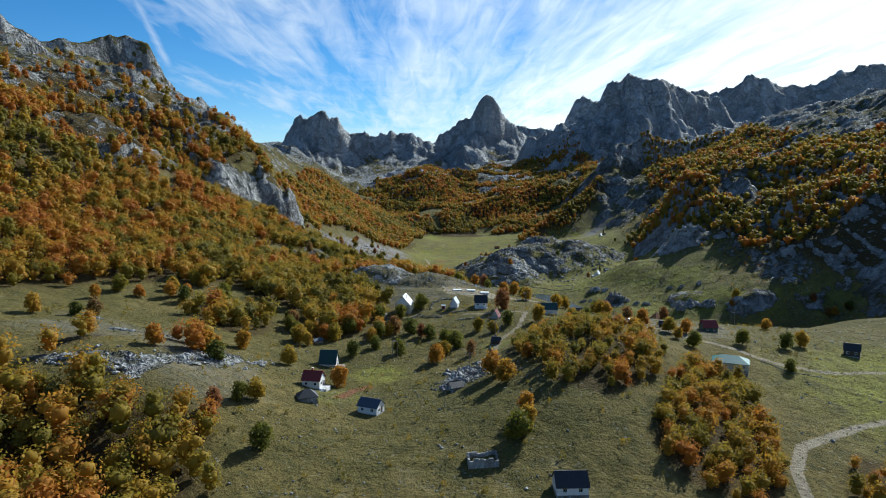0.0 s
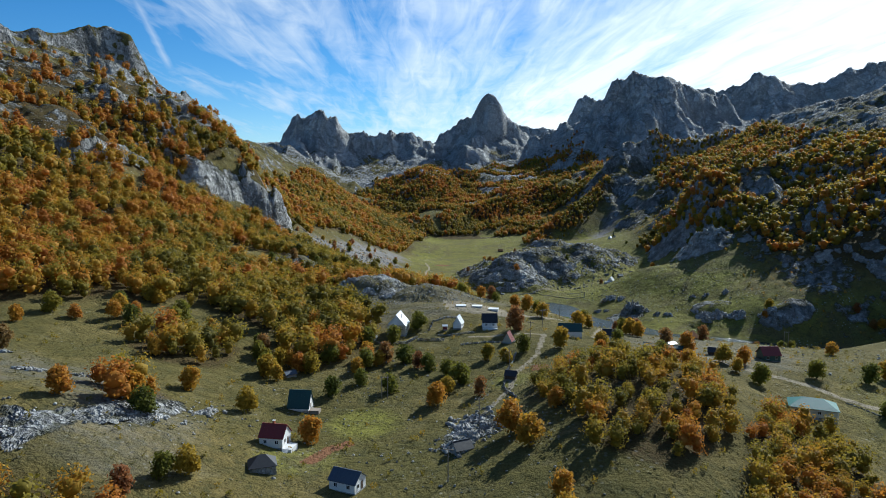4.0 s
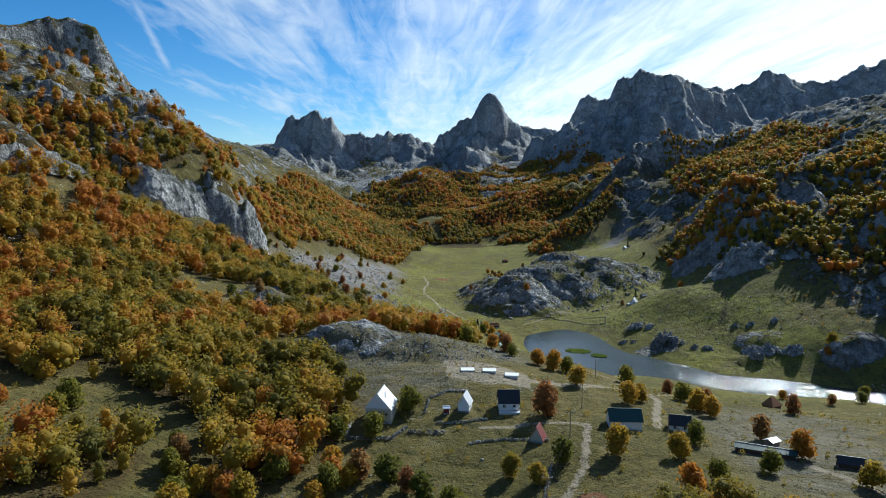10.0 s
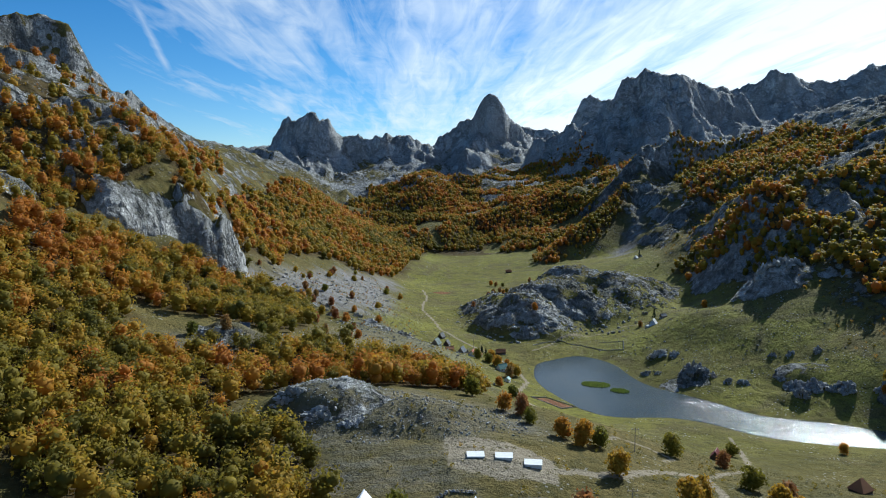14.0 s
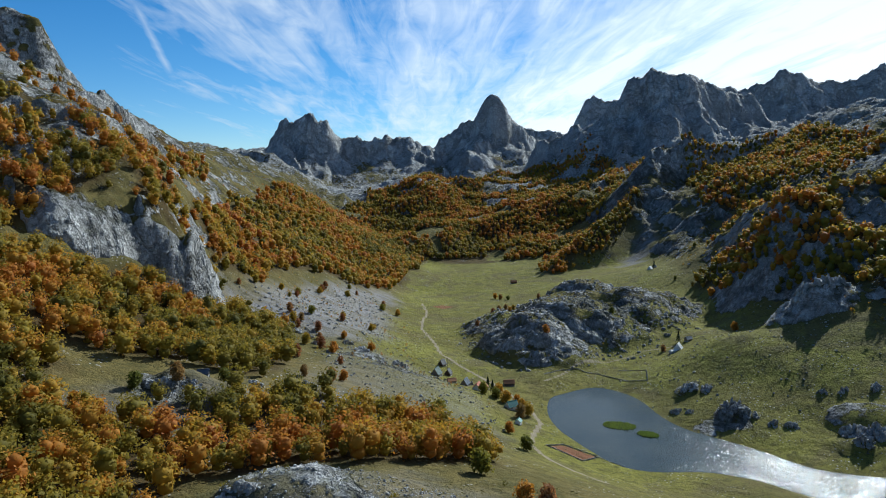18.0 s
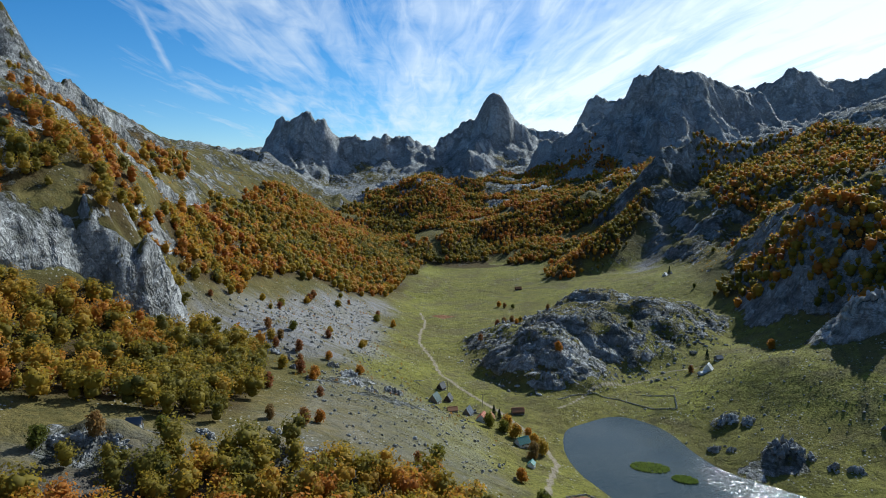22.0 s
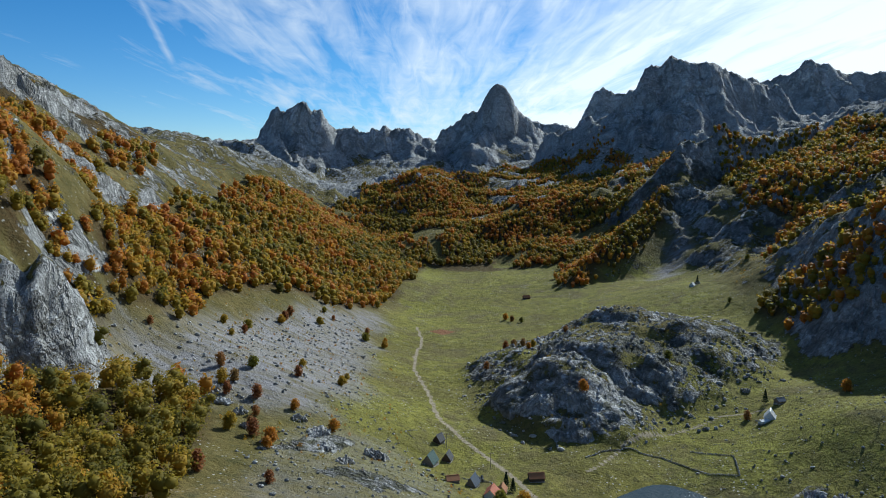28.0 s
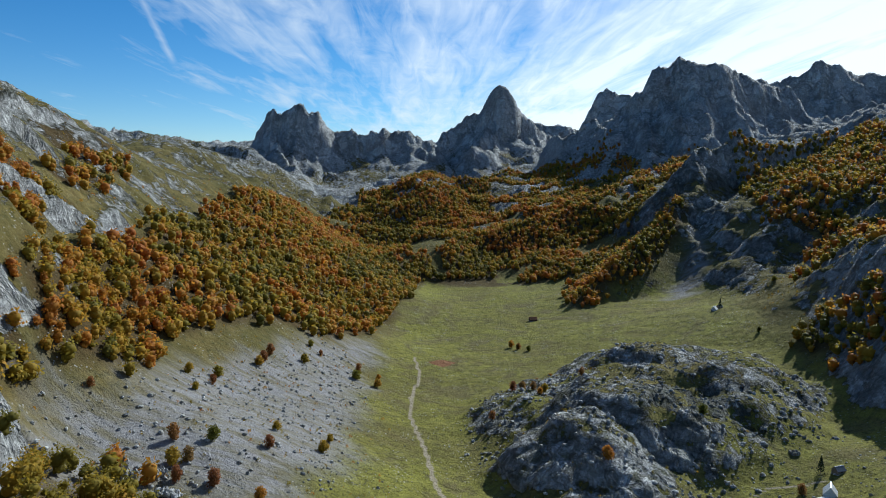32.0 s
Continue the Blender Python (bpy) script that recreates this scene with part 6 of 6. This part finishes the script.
# ---- rock walls ----
def rock_wall(line, out, back, label, seed, step=1.1, rough=1.0):
    """A craggy face along a brink: the foot stands out metres in front of it, the top lies back metres behind."""
    pts, total = np.array(line, float), 0.0
    seg = np.hypot(*np.diff(pts, axis=0).T)
    at = np.r_[0, np.cumsum(seg)]
    total = at[-1]
    u = np.arange(0, total, step)
    x, y = np.interp(u, at, pts[:, 0]), np.interp(u, at, pts[:, 1])
    ease = np.ones(15) / 15
    pad = lambda v: np.convolve(np.r_[np.full(7, v[0]), v, np.full(7, v[-1])], ease, "valid")
    x, y = pad(x), pad(y)
    tx, ty = np.gradient(x), np.gradient(y)
    size = np.hypot(tx, ty)
    nx, ny = -ty / size, tx / size
    ends = smooth(0, 9, np.minimum(u, total - u))
    foot = height(x + nx * out, y + ny * out)[0] - 4.0
    brow = height(x - nx * back, y - ny * back)[0] + 0.5
    rows = int(max(8, np.max(brow - foot) / step))
    v = np.linspace(0, 1, rows)[:, None]
    z = foot + (brow - foot) * v
    lean = out - (out + back) * v ** 1.6
    s = u[None, :] + 0 * v
    warp = 5 * fbm(s, z, 17, 3, seed)
    rib = ridged(s + warp, z * 0.35, 15, 4, seed + 1)
    block = ridged(s + 0.3 * z, z * 0.9 + warp, 7, 4, seed + 2)
    bay = fbm(s, z * 0.4, 34, 3, seed + 3)
    bench = (z + 3 * fbm(s, z, 26, 2, seed + 4)) / 8.5
    shelf = smooth(0.15, 0.9, bench - np.floor(bench)) - 0.5
    depth = rough * (2.6 * rib + 1.6 * block + 4.0 * bay - 0.9 * shelf) * np.minimum(1, 3.5 * (1 - v) + 0.15) * np.minimum(1, 0.4 + 3 * v)
    lean = (lean + depth) * ends - 5 * (1 - ends)
    gx, gy = x + nx * lean, y + ny * lean
    gz = z + 0.8 * block * ends
    n = len(u)
    i, j = np.meshgrid(np.arange(rows - 1), np.arange(n - 1), indexing="ij")
    quads = np.stack([i * n + j, (i + 1) * n + j, (i + 1) * n + j + 1, i * n + j + 1], -1).reshape(-1, 4)
    me = mesh_from("rock_wall", np.stack([gx, gy, gz], -1).reshape(-1, 3), quads, 4)
    me.materials.append(MAT["cliff"])
    tagged(new("rock_wall", me), label, "cliff", kind="structure")


def cliff_material():
    m, n, b = material("cliff_rock")
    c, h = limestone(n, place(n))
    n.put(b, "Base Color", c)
    n.put(b, "Roughness", 0.95)
    n.put(b, "Specular IOR Level", 0.15)
    bump(n, b, h, 1.0, 0.8)
    return m


MAT["cliff"] = cliff_material()
rock_wall([(-164, 690), (-158, 678), (-155, 662), (-160, 645), (-170, 636), (-182, 634)], 6, 9, "sheer grey limestone buttress above the beech wood", 301, 1.1, 0.5)
rock_wall([(-176, 652), (-183, 640), (-189, 628), (-197, 613), (-205, 600), (-224, 586)], 5, 8, "white limestone crag with dark stains below the woods", 311, 1.1, 0.6)
rock_wall([(-226, 562), (-236, 540), (-246, 520), (-262, 500)], 5, 7, "grey rock face among the hillside beeches", 321)
rock_wall([(126, 826), (112, 806), (98, 784), (84, 766), (66, 752), (48, 750), (34, 764), (22, 790), (14, 815)], 5, 11, "steep craggy front of the rocky hill", 361, 1.2, 1.1)
rock_wall([(-232, 720), (-248, 704), (-272, 690)], 4, 6, "pale rock band across the grassy slope", 341)
rock_wall([(-234, 690), (-240, 668), (-252, 655)], 4, 6, "pale rock band across the grassy slope", 351)
